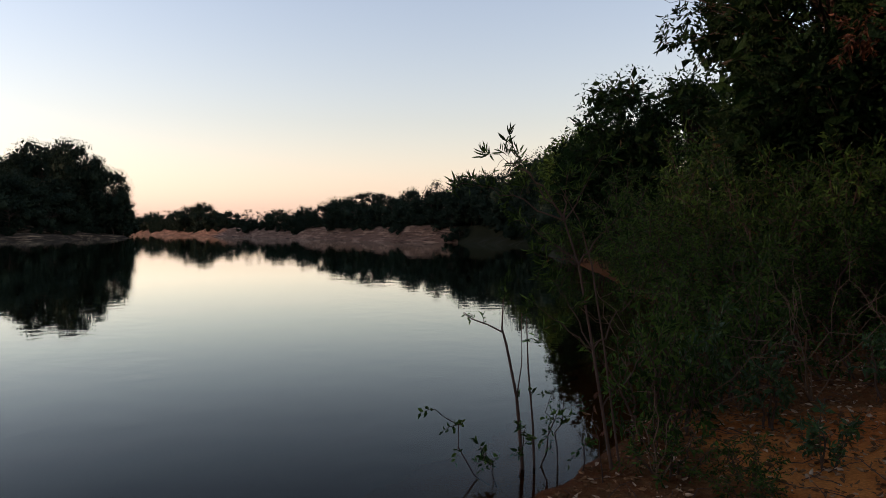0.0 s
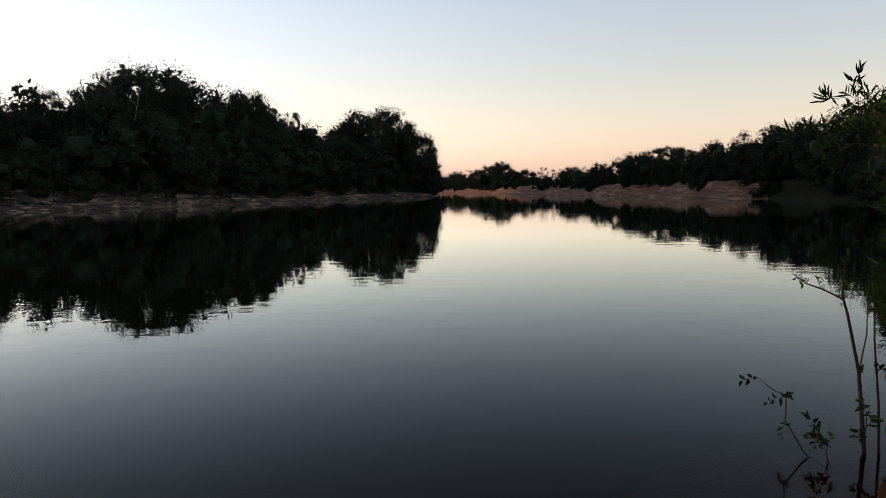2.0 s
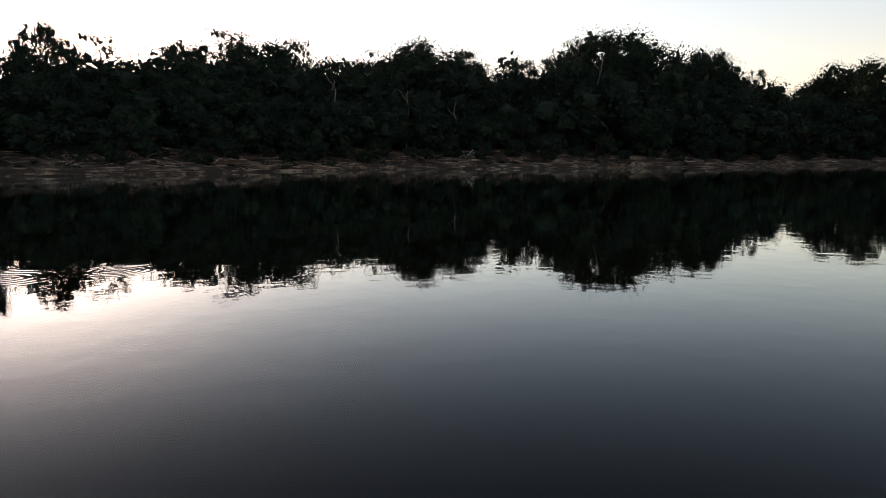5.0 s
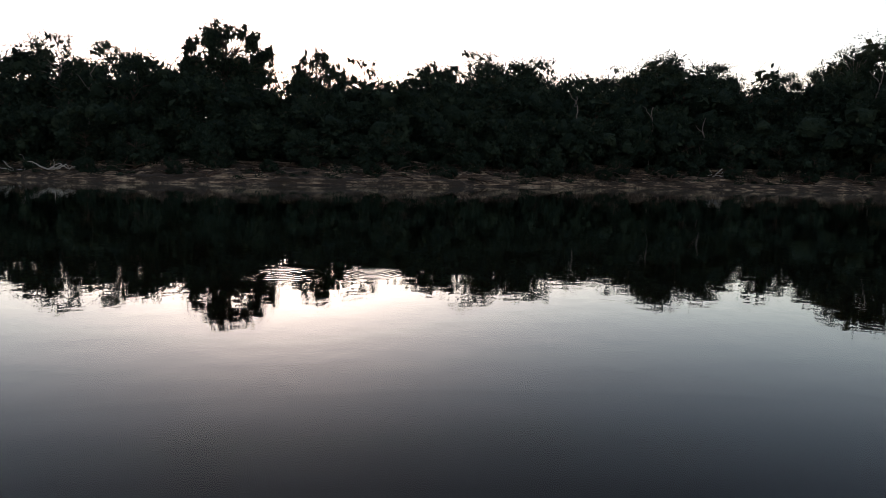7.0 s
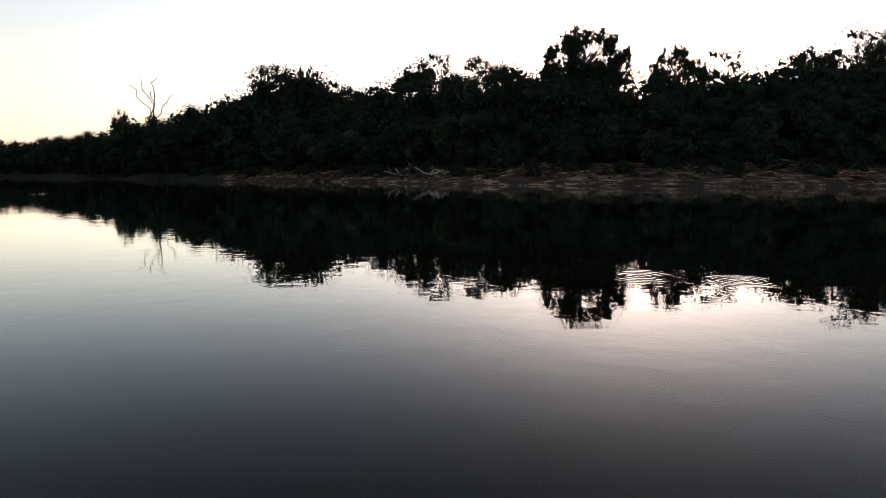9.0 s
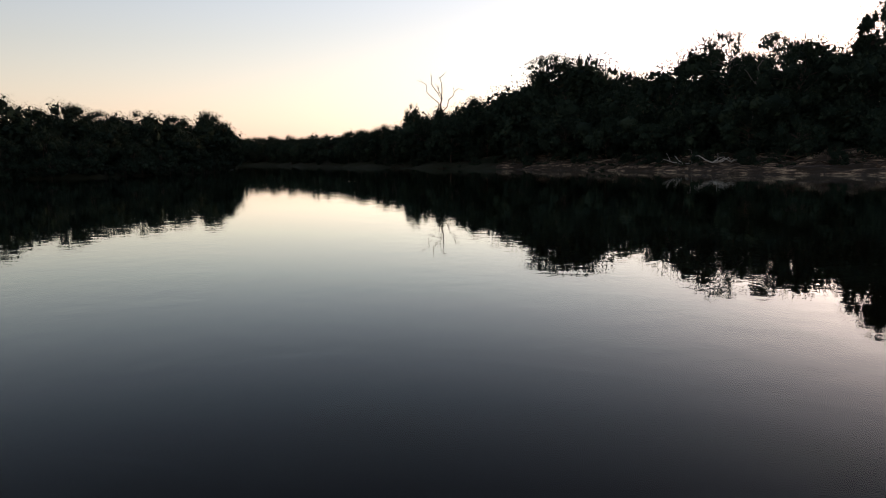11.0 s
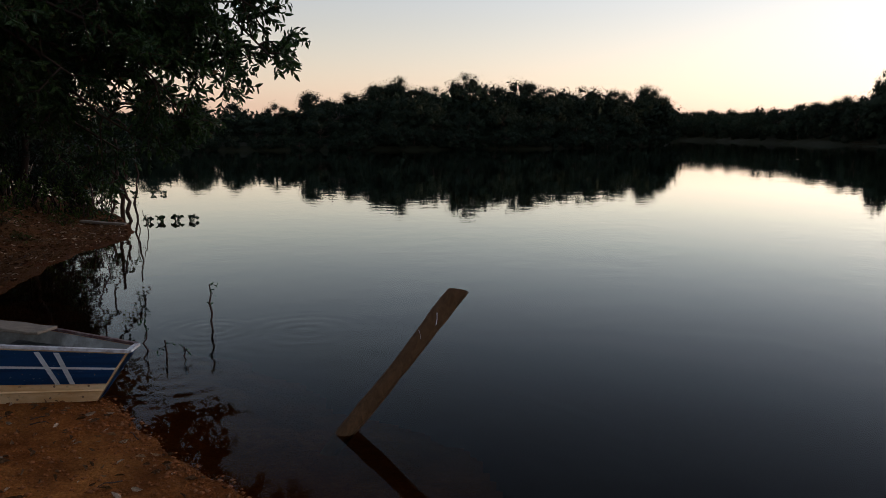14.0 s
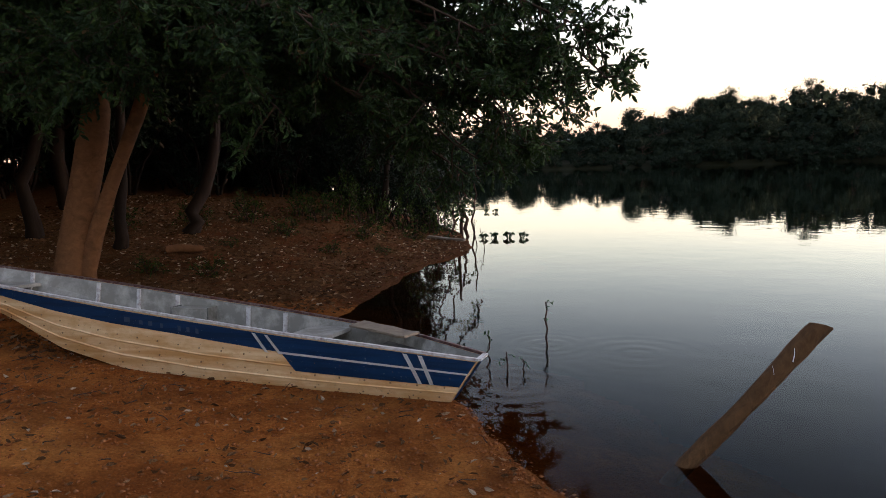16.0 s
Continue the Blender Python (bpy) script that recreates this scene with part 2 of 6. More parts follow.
def water_material():
    m, nt, bsdf = material("river_water")
    nt.nodes.remove(bsdf)
    v = coords(nt, world_space=True)
    swell = grain(nt, coords(nt, (0.35, 0.35, 0.35), True), 1.0, 3, 0.5)
    fine = grain(nt, coords(nt, (1.0, 1.0, 1.0), True), 2.2, 2, 0.5)
    h = maths(nt, "ADD", maths(nt, "MULTIPLY", swell, 0.0042), maths(nt, "MULTIPLY", fine, 0.0022))
    for x, y, r, rise in RINGS:
        d = nt.nodes.new("ShaderNodeVectorMath")
        d.operation = "DISTANCE"
        nt.links.new(v, d.inputs[0])
        d.inputs[1].default_value = (x, y, 0)
        dist = d.outputs["Value"]
        wave = maths(nt, "SINE", maths(nt, "MULTIPLY", dist, 2 * math.pi * 5 / r))
        fall = maths(nt, "SUBTRACT", 1.0, maths(nt, "DIVIDE", dist, r), True)
        h = maths(nt, "ADD", h, maths(nt, "MULTIPLY", maths(nt, "MULTIPLY", wave, maths(nt, "POWER", fall, 0.7)), rise))
    b = nt.nodes.new("ShaderNodeBump")
    b.inputs["Strength"].default_value, b.inputs["Distance"].default_value = 1.0, 1.0
    nt.links.new(h, b.inputs["Height"])
    gloss = nt.nodes.new("ShaderNodeBsdfGlossy")
    gloss.inputs["Roughness"].default_value = 0.015
    gloss.inputs["Color"].default_value = (0.91, 0.965, 0.96, 1)
    below = nt.nodes.new("ShaderNodeBsdfTransparent")
    below.inputs["Color"].default_value = (0.66, 0.52, 0.35, 1)
    fres = nt.nodes.new("ShaderNodeFresnel")
    fres.inputs["IOR"].default_value = 1.33
    # gloss curve steepened to dim reflections: much at a slant, little looked into steeply
    q = maths(nt, "POWER", fres.outputs[0], 2.15)
    sheen = maths(nt, "DIVIDE", maths(nt, "MULTIPLY", q, 4.3), maths(nt, "ADD", maths(nt, "MULTIPLY", q, 1.9), 1.0), True)
    mix = nt.nodes.new("ShaderNodeMixShader")
    nt.links.new(b.outputs["Normal"], gloss.inputs["Normal"])
    nt.links.new(b.outputs["Normal"], fres.inputs["Normal"])
    nt.links.new(sheen, mix.inputs["Fac"])
    nt.links.new(below.outputs[0], mix.inputs[1])
    nt.links.new(gloss.outputs[0], mix.inputs[2])
    nt.links.new(mix.outputs[0], nt.nodes["Material Output"].inputs["Surface"])
    return m


WATER = water_material()


# ---- mesh helpers ----
def mesh_object(name, verts, faces, mats, parent=None, smooth=False, slots=None):
    """One mesh object out of arrays of corners and faces (all faces with as many corners)."""
    verts, faces = np.asarray(verts, dtype=np.float32), np.asarray(faces, dtype=np.int32)
    me = bpy.data.meshes.new(name)
    k = faces.shape[1]
    me.vertices.add(len(verts))
    me.vertices.foreach_set("co", verts.ravel())
    me.loops.add(faces.size)
    me.loops.foreach_set("vertex_index", faces.ravel())
    me.polygons.add(len(faces))
    me.polygons.foreach_set("loop_start", np.arange(0, faces.size, k, dtype=np.int32))
    me.polygons.foreach_set("loop_total", np.full(len(faces), k, dtype=np.int32))
    if smooth:
        me.polygons.foreach_set("use_smooth", np.ones(len(faces), dtype=bool))
    for mat in mats if isinstance(mats, (list, tuple)) else [mats]:
        me.materials.append(mat)
    if slots is not None:
        me.polygons.foreach_set("material_index", np.asarray(slots, dtype=np.int32))
    me.update(calc_edges=True)
    me.validate()
    ob = new(name, me)
    if parent:
        ob.parent = parent
    return ob


def part(name, bm, mat, parent, label="", smooth=False):
    me = bpy.data.meshes.new(name)
    bm.normal_update()
    if smooth:
        for f in bm.faces:
            f.smooth = True
    bm.to_mesh(me)
    bm.free()
    me.materials.append(mat)
    ob = new(name, me)
    ob.parent = parent
    return tagged(ob, label)


def unit(a):
    return a / np.maximum(np.linalg.norm(a, axis=-1, keepdims=True), 1e-9)


def leaf_arrays(p, axis, length, width, rng, fold=0.25, rich=True):
    """Leaves with a folded blade: base points, directions, lengths, widths."""
    n = len(p)
    side = unit(np.cross(axis, unit(rng.normal(size=(n, 3)))))
    up = np.cross(side, axis)
    L, W = np.broadcast_to(length, n)[:, None], np.broadcast_to(width, n)[:, None]
    if rich:
        cols = [p, p + .3 * L * axis + .42 * W * side + fold * W * up, p + .68 * L * axis + .36 * W * side + fold * W * up * .6,
                p + L * axis - .12 * L * up, p + .68 * L * axis - .36 * W * side + fold * W * up * .6, p + .3 * L * axis - .42 * W * side + fold * W * up]
        tri = np.array([[0, 1, 2], [0, 2, 3], [0, 3, 4], [0, 4, 5]])
    else:
        cols = [p, p + .45 * L * axis + .5 * W * side + fold * W * up, p + L * axis, p + .45 * L * axis - .5 * W * side + fold * W * up]
        tri = np.array([[0, 1, 2], [0, 2, 3]])
    k = len(cols)
    verts = np.stack(cols, 1).reshape(-1, 3)
    faces = (np.arange(n)[:, None, None] * k + tri[None]).reshape(-1, 3)
    return verts, faces


class Wood:
    """Collects tapered limbs as tubes into one mesh."""

    def __init__(self, sides=6):
        self.v, self.f, self.n, self.sides = [], [], 0, sides

    def limb(self, pts, radii):
        pts, k = np.asarray(pts, float), self.sides
        tang = unit(np.gradient(pts, axis=0))
        ref = np.array([0.31, 0.9, 0.2]) if abs(tang[0][2]) > 0.8 else np.array([0.1, 0.05, 1.0])
        a = unit(np.cross(tang, ref))
        b = np.cross(tang, a)
        ang = np.arange(k) * 2 * np.pi / k
        ring = pts[:, None] + np.asarray(radii, float)[:, None, None] * (np.cos(ang)[None, :, None] * a[:, None] + np.sin(ang)[None, :, None] * b[:, None])
        self.v.append(ring.reshape(-1, 3))
        m = len(pts)
        i = np.arange(m - 1)[:, None] * k + np.arange(k)[None]
        j = np.arange(m - 1)[:, None] * k + (np.arange(k)[None] + 1) % k
        self.f.append(np.stack([i, j, j + k, i + k], -1).reshape(-1, 4) + self.n)
        self.n += m * k

    def path(self, a, b, sag, wob, r0, r1, rng, n=6):
        """A crooked limb from a to b; returns its points."""
        a, b = np.asarray(a, float), np.asarray(b, float)
        t = np.linspace(0, 1, n)[:, None]
        L = np.linalg.norm(b - a)
        pts = a + (b - a) * t + np.array([0, 0, sag * L]) * (4 * t * (1 - t))
        off = rng.normal(size=(n, 3)) * wob * L
        off[0] = off[-1] = 0
        pts = pts + off
        self.limb(pts, r0 + (r1 - r0) * t[:, 0])
        return pts

    def build(self, name, mat, parent=None):
        return mesh_object(name, np.concatenate(self.v), np.concatenate(self.f), mat, parent, True)


# ---- plan of the river: water's edge, walked round with the water on one side ----
def polar(turn, d):
    return (-math.sin(radians(turn)) * d, math.cos(radians(turn)) * d)


HOME_BANK = [(1.3, 76), (4.5, 71), (7, 57), (6.0, 40), (5.2, 25), (4.2, 14), (3.05, 9.8), (2.3, 7.9), (1.43, 6.3), (1.08, 5.7), (0.65, 5.0), (-0.2, 3.4),
             (-0.75, 1.2), (-0.85, -1), (-0.72, -2.6), (-0.47, -3.8), (-0.33, -4.14), (-0.16, -4.46), (0.0, -4.93), (0.12, -5.3), (0.55, -6.0), (1.4, -6.8),
             (1.65, -7.6), (1.4, -8.6), (1.18, -10.0), (0.74, -11.8), (0.06, -13.0), (0.12, -15.1), (0.5, -17.2), (1.0, -19.2), (3, -25), (8, -36), (14, -50),
             (18, -62), (14, -74), (2, -80)]
SIDE_BANK = [polar(a, d) for a, d in ((168, 78), (160, 81), (150, 88), (144, 100), (141, 116), (140.6, 170), (140.7, 235))]
WEST_BANK = [polar(a, d) for a, d in ((138, 216), (135, 170), (130, 139), (124, 115), (118, 100), (112, 89), (106, 78), (100, 70), (93, 66), (85, 67), (75, 69), (65, 78),
                                      (57, 82), (47, 86), (40, 93), (37, 95), (31, 115), (27, 124), (24.2, 131), (24.6, 150), (27, 200))]
NORTH_BANK = [polar(a, d) for a, d in ((27, 260), (23, 200), (20, 168), (15, 130), (10, 105), (5, 86), (1, 79))]
SHORE = np.array(HOME_BANK + SIDE_BANK + WEST_BANK + NORTH_BANK)


def shore_distance(P):
    """Distance of points from the water's edge: positive on land, negative in the river."""
    best, inside = np.full(len(P), 1e9), np.zeros(len(P), bool)
    for a, b in zip(SHORE, np.roll(SHORE, -1, 0)):
        ab = b - a
        t = np.clip(((P - a) @ ab) / (ab @ ab), 0, 1)
        best = np.minimum(best, np.hypot(*(P - a - t[:, None] * ab).T))
        if a[1] != b[1]:
            cross = ((a[1] > P[:, 1]) != (b[1] > P[:, 1])) & (P[:, 0] < (b[0] - a[0]) * (P[:, 1] - a[1]) / (b[1] - a[1]) + a[0])
            inside ^= cross
    return np.where(inside, -best, best)


@functools.lru_cache(None)
def lattice(seed):
    return np.random.default_rng(seed).uniform(-1, 1, (256, 256))


def rough(P, cell, seed):
    """Smooth value noise on the plan, -1 to 1."""
    r = lattice(seed)
    q = P / cell
    i = np.floor(q).astype(int)
    f = q - i
    f = f * f * (3 - 2 * f)
    g = lambda a, b: r[(i[:, 0] + a) % 256, (i[:, 1] + b) % 256]
    return (g(0, 0) * (1 - f[:, 0]) + g(1, 0) * f[:, 0]) * (1 - f[:, 1]) + (g(0, 1) * (1 - f[:, 0]) + g(1, 1) * f[:, 0]) * f[:, 1]


def turn_of(P):
    return np.degrees(np.arctan2(-P[:, 0], P[:, 1]))


def ground_height(P):
    """Height of the land and of the river bed, and a zone: 0 earth, 1 earth under trees, 2 sand, 3 clay cliff, 4 forest floor, 5 bed."""
    P = np.asarray(P, float)
    far = np.hypot(*P.T)
    s0 = shore_distance(P)
    s = s0 + 0.08 * rough(P, 0.45, 1) + 0.03 * rough(P, 0.16, 17) + np.where(far > 35, np.where((turn_of(P) < 26) & (far > 60), 0.5, np.where(turn_of(P) > 140.3, 0.3, 1.0)) * (1.6 * rough(P, 7, 2) + 0.7 * rough(P, 2.3, 3)), 0)
    s = np.where(s0 < -3, s0, s)
    turn = turn_of(P)
    near = (far < 40) & ~((far > 30) & (turn > 20))
    # the near bank: low and flat, rising slowly
    home = np.interp(s, [0, 0.25, 1.5, 30], [0, 0.035, 0.065, 3.0]) + 0.014 * rough(P, 0.3, 4) * np.clip(s * 2 - 0.2, 0, 1) + 0.03 * rough(P, 1.4, 5) * np.clip(s - 0.4, 0, 1)
    home = home + 0.075 * np.clip(-P[:, 1] - 9.3, 0, 9) * np.clip((s - 0.8) / 2, 0, 1)  # the ground climbs under the grove
    home = np.minimum(home, 2.9 + 0.3 * rough(P, 6, 6))
    # the sandy slope across the river
    west = np.interp(s, [0, 1.2, 6, 13, 30, 60], [0, 0.55, 1.2, 2.1, 3.0, 4.5]) + 0.35 * rough(P, 3.1, 7) * np.clip(s / 5, 0, 1) + 0.16 * rough(P, 0.9, 8) * np.clip(s / 2, 0, 1)
    step = west / 0.45 + 0.9 * rough(P, 5, 13)
    ledge = np.floor(step) + np.clip((step - np.floor(step)) * 3.2 - 1.4, 0, 1)
    west = west + 0.3 * (ledge - step) * np.clip(s / 2, 0, 1)
    # the cut bank upstream
    s_cut = s + 0.6 * rough(P, 1.3, 14) * (far < 110)
    north = np.interp(s_cut, [0, 0.6, 1.6, 3.0, 6, 40], [0, 0.35, 0.6, 1.7, 2.0, 3.0]) + 0.18 * rough(P, 2.2, 9) * np.clip(s / 2, 0, 1)
    # the low bank downstream
    side = np.interp(s, [0, 0.8, 30], [0, 0.5, 2.0]) + 0.15 * rough(P, 2.5, 10) * np.clip(s / 3, 0, 1)
    up = (turn > -40) & (turn < 24.0) & (far > 40)
    down = (turn > 140.2) | (turn < -100)
    z = np.where(near, home, np.where(up, north, np.where(down, side, west)))
    z = np.where(s < 0, np.maximum(-1.6, 0.16 * s), z)
    zone = np.where(near, np.where((s > 99) & (s > 3.2 + 0.8 * rough(P, 1.1, 11)) | (P[:, 1] > 6.8 + 0.7 * rough(P, 0.7, 19)) | ((P[:, 1] > 3.9) & (P[:, 0] < 1.9 + 0.5 * rough(P, 0.8, 15))) | (P[:, 1] < -8.6 + 0.8 * rough(P, 0.9, 12)), 1, 0), np.where(up, np.where((s < 4.5) & (turn > -0.4 + 1.0 * rough(P, 2.5, 20)), 3, 4), np.where(down, 4, np.where((s < 15) & (turn < 121 + 3 * rough(P, 4.0, 21)), 2, 4))))
    zone = np.where(near, 0, zone)
    zone = np.where(s < -1.3 + 0.2 * rough(P, 0.5, 16), 5, zone)
    return z, zone


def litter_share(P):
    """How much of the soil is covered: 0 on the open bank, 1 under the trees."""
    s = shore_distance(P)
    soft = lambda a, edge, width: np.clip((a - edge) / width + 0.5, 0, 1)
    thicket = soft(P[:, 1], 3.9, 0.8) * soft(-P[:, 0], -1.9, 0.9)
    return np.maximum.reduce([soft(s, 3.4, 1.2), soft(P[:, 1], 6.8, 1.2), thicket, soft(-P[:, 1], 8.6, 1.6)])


def height_at(x, y):
    return float(ground_height(np.array([[x, y]]))[0][0])


def build_ground():
    turns = np.radians(np.concatenate([np.arange(-38, 200, 0.5), np.arange(200, 322, 2.0)]))
    radii = np.concatenate([np.geomspace(0.25, 3, 26)[:-1], np.geomspace(3, 14, 150)[:-1], np.geomspace(14, 62, 44)[:-1], np.geomspace(62, 100, 130)[:-1], np.geomspace(100, 240, 80)[:-1], np.geomspace(240, 4200, 18)])
    T, Rr = np.meshgrid(turns, radii)
    P = np.stack([-np.sin(T).ravel() * Rr.ravel(), np.cos(T).ravel() * Rr.ravel()], 1)
    z, zone = ground_height(P)
    verts = np.column_stack([P, z])
    n, m = len(radii), len(turns)
    i = np.arange(n - 1)[:, None] * m + np.arange(m)[None]
    j = np.arange(n - 1)[:, None] * m + (np.arange(m)[None] + 1) % m
    faces = np.stack([i, j, j + m, i + m], -1).reshape(-1, 4)[:, ::-1]
    hub = len(verts)
    ob = mesh_object("ground", verts, faces, [EARTH, EARTH, SAND, CLIFF, FOREST_FLOOR, DIMMED_BED], None, True, zone[faces[:, 0]])
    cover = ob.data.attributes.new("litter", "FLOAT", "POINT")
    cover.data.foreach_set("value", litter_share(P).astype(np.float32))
    # the innermost ring is closed round the standing place
    bm = bmesh.new()
    bm.from_mesh(ob.data)
    bmesh.ops.holes_fill(bm, edges=[e for e in bm.edges if e.is_boundary and e.verts[0].co.length < 1], sides=0)
    bm.to_mesh(ob.data)
    bm.free()
    return tagged(ob, "red earth river bank with sandy far banks and wooded land", "ground", kind="structure")


build_ground()
wr = 4000.0
water = mesh_object("water", [(-wr, -wr, 0), (wr, -wr, 0), (wr, wr, 0), (-wr, wr, 0)], [(0, 1, 2, 3)], WATER)
tagged(water, "calm dark river mirroring the dusk sky", "river", kind="structure")


# ---- the woods ----
cb = bmesh.new()
bmesh.ops.create_icosphere(cb, subdivisions=1, radius=1.0)
CORE_V = np.array([v.co[:] for v in cb.verts])
CORE_F = np.array([[v.index for v in f.verts] for f in cb.faces])
cb.free()


def clump_core(c, size, rng):
    """The dense inside of a leaf clump: a ragged lump."""
    return c + CORE_V * size * rng.uniform(0.45, 1.15, (len(CORE_V), 1)) + rng.normal(size=CORE_V.shape) * np.mean(size) * 0.12


def make_tree(seed, height, width, clumps, cards, card, leaf, bark, base_share=0.3, flat=0.8, open_top=False, trunk_r=0.18, lean=0.0, core=0.8, lump=1.0):
    """A broad-leaved tree: crooked trunk, limbs to many clumps of leaf sprays. Stands at the origin."""
    rng = np.random.default_rng(seed)
    tree = new("tree")
    wood = Wood(4)
    fork = np.array([lean * height * 0.3, 0, height * max(base_share, 0.15)])
    top = np.array([lean * height * 0.6, 0, height * 0.72])
    wood.path((0, 0, -0.3), fork, 0, 0.03, trunk_r, trunk_r * 0.8, rng, 5)
    wood.path(fork, top, 0, 0.05, trunk_r * 0.8, trunk_r * 0.3, rng, 5)
    centre_z, half = height * (1 + base_share) / 2, height * (1 - base_share) / 2
    P, A, S, cores = [], [], [], []
    for k in range(clumps):
        u = rng.normal(size=3)
        u /= np.linalg.norm(u)
        u *= rng.uniform(0.55, 1.0) ** 0.6
        r = rng.uniform(0.11, 0.24) * width * (0.8 if open_top else 1.0) * lump
        c = np.array([u[0] * (width / 2 - r * 0.6) + lean * height * 0.5, u[1] * (width / 2 - r * 0.6), centre_z + u[2] * (half - r * 0.55 * flat)])
        start = fork + (top - fork) * np.clip((c[2] - fork[2]) / max(top[2] - fork[2], 0.1) * 0.7, 0, 1)
        wood.path(start, c, 0.06, 0.06, trunk_r * 0.35, trunk_r * 0.08, rng, 4)
        if open_top:
            for q in range(2):
                wood.path(c, c + unit(rng.normal(size=3)) * r * 0.8, 0.0, 0.06, trunk_r * 0.1, trunk_r * 0.04, rng, 3)
        if core:
            cores.append(clump_core(c, r * 0.62 * core * (0.55 if u[2] > 0.5 else 1.0) * np.array([1, 1, flat]), rng))
            n = int((70 if cards > 20 else 30) * min(1.0, core / 0.7))  # broad sprays close the inside of the clump
            d = unit(rng.normal(size=(n, 3)))
            P.append(c + d * (r * core * rng.uniform(0.25, 0.72, n))[:, None] * np.array([1, 1, flat]))
            A.append(unit(rng.normal(size=(n, 3))))
            S.append(np.full(n, (1.25 if cards > 20 else 1.7) * max(1.0, 0.22 * r / card)))
        d = unit(rng.normal(size=(cards, 3)))
        d[:, 2] = np.where(d[:, 2] < -0.3, -d[:, 2], d[:, 2])
        q = c + d * (r * rng.uniform(0.45, 1.12, cards) ** 0.7)[:, None] * np.array([1, 1, flat])
        P.append(q)
        S.append(np.ones(cards))
        A.append(unit(d * 0.7 + rng.normal(size=(cards, 3)) * 0.7 + np.array([0, 0, -0.15])))
    P, A = np.concatenate(P), np.concatenate(A)
    L = card * rng.uniform(0.6, 1.4, len(P)) * np.concatenate(S)
    v, f = leaf_arrays(P, A, L, L * 0.62, rng, 0.2, False)
    if cores:
        at = len(v)
        f = np.concatenate([f] + [CORE_F + at + i * len(CORE_V) for i in range(len(cores))])
        v = np.concatenate([v] + cores)
    wood.build("trunk", bark, tree)
    mesh_object("crown", v, f, leaf, tree)
    tree.location = (0, 0, -500)
    tree["height"], tree["width"] = height, width
    return tree


ROUND = [make_tree(10 + i, 10, 9.5, 40, 160, 0.15, LEAF_FAR, BARK, 0.05, 0.8, core=0.85) for i in range(4)]
LACY = [make_tree(20 + i, 10, 10.5, 85, 75, 0.15, LEAF_FAR, BARK, 0.35, 0.75, core=0.55, lump=0.6) for i in range(3)]
UMBRELLA = make_tree(41, 10, 13, 130, 80, 0.14, LEAF_FAR, BARK, 0.36, 0.7, core=0.55, lump=0.55)
AIRY = [make_tree(30 + i, 10, 7.0, 24, 150, 0.13, LEAF_FAR, BARK_GREY, 0.45, 0.6, True, 0.13, 0.05 * (i - 1), 0.3) for i in range(4)]
BUSHY = [make_tree(50 + i, 10, 14, 26, 110, 0.22, LEAF_FAR, BARK, 0.0, 0.88, core=0.92) for i in range(4)]
FILL = [make_tree(60 + i, 10, 14, 16, 12, 0.9, LEAF_FAR, BARK, 0.0, 0.9, core=1.0) for i in range(2)]
DRY = [make_tree(70 + i, 10, 9, 16, 80, 0.24, LEAF_FAR_DRY, BARK, 0.3, 0.8, True, 0.13, core=0.3) for i in range(2)]
PATTERNS = ROUND + LACY + AIRY + BUSHY + FILL + DRY + [UMBRELLA]


def plant(pattern, x, y, height, width=None, label="", group="", turn=None, sink=0.25):
    """Sets a tree of that height and crown width on the land."""
    rng = random.Random(f"{x:.2f},{y:.2f}")
    sz = height / pattern["height"]
    sx = (width / pattern["width"]) if width else sz * rng.uniform(0.85, 1.15)
    m = Matrix.LocRotScale((x, y, height_at(x, y) - sink), Euler((0, 0, rng.uniform(0, 6.28) if turn is None else turn)), (sx, sx, sz))
    t = copy_thing(pattern, m)
    t.name = "bush" if "bush" in label else "tree"
    return tagged(t, label, t.name.split(".")[0], group)


EYE_HEIGHT = 1.71
# the skyline of the woods: turn to the left and height above the level, in degrees
WEST_LINE = np.array([(23.6, 0.9), (24.4, 3.0), (25.6, 4.8), (27.3, 5.5), (29.5, 5.0), (33, 4.5), (35, 5.4), (36.5, 5.8), (38.4, 6.8), (41, 6.3), (43, 7.6), (45, 8.1), (47, 7.6),
                      (48.5, 6.8), (52, 6.6), (55, 6.8), (58, 7.2), (62, 6.8), (66, 6.6), (69, 7.4), (73, 7.6), (77, 7.4), (80, 6.8), (84, 6.6), (86, 7.2), (88.5, 6.0), (90.5, 6.6),
                      (93, 7.6), (96, 7.2), (100, 7.4), (104, 7.2), (108, 6.3), (112, 6.7), (115, 7.2), (117.5, 6.2), (120, 4.8), (123, 4.0), (126, 3.3), (128, 2.6), (131, 2.1),
                      (135, 1.7), (139, 1.4), (142, 1.4)])
SIDE_LINE = np.array([(140.6, 1.2), (141.6, 2.6), (144, 2.7), (149.5, 3.1), (152, 3.2), (155, 3.7), (158.5, 3.2), (161.8, 3.8), (164, 2.9), (167, 2.3), (170, 1.9), (176, 1.6), (190, 1.6)])
NORTH_LINE = np.array([(-6, 5.2), (-2, 3.6), (0, 3.2), (3, 2.5), (4.5, 2.0), (6, 2.4), (9, 2.0), (11, 1.4), (13.5, 1.0), (17, 0.95), (19, 1.3), (21, 0.9), (24.5, 0.7), (28, 0.7)])


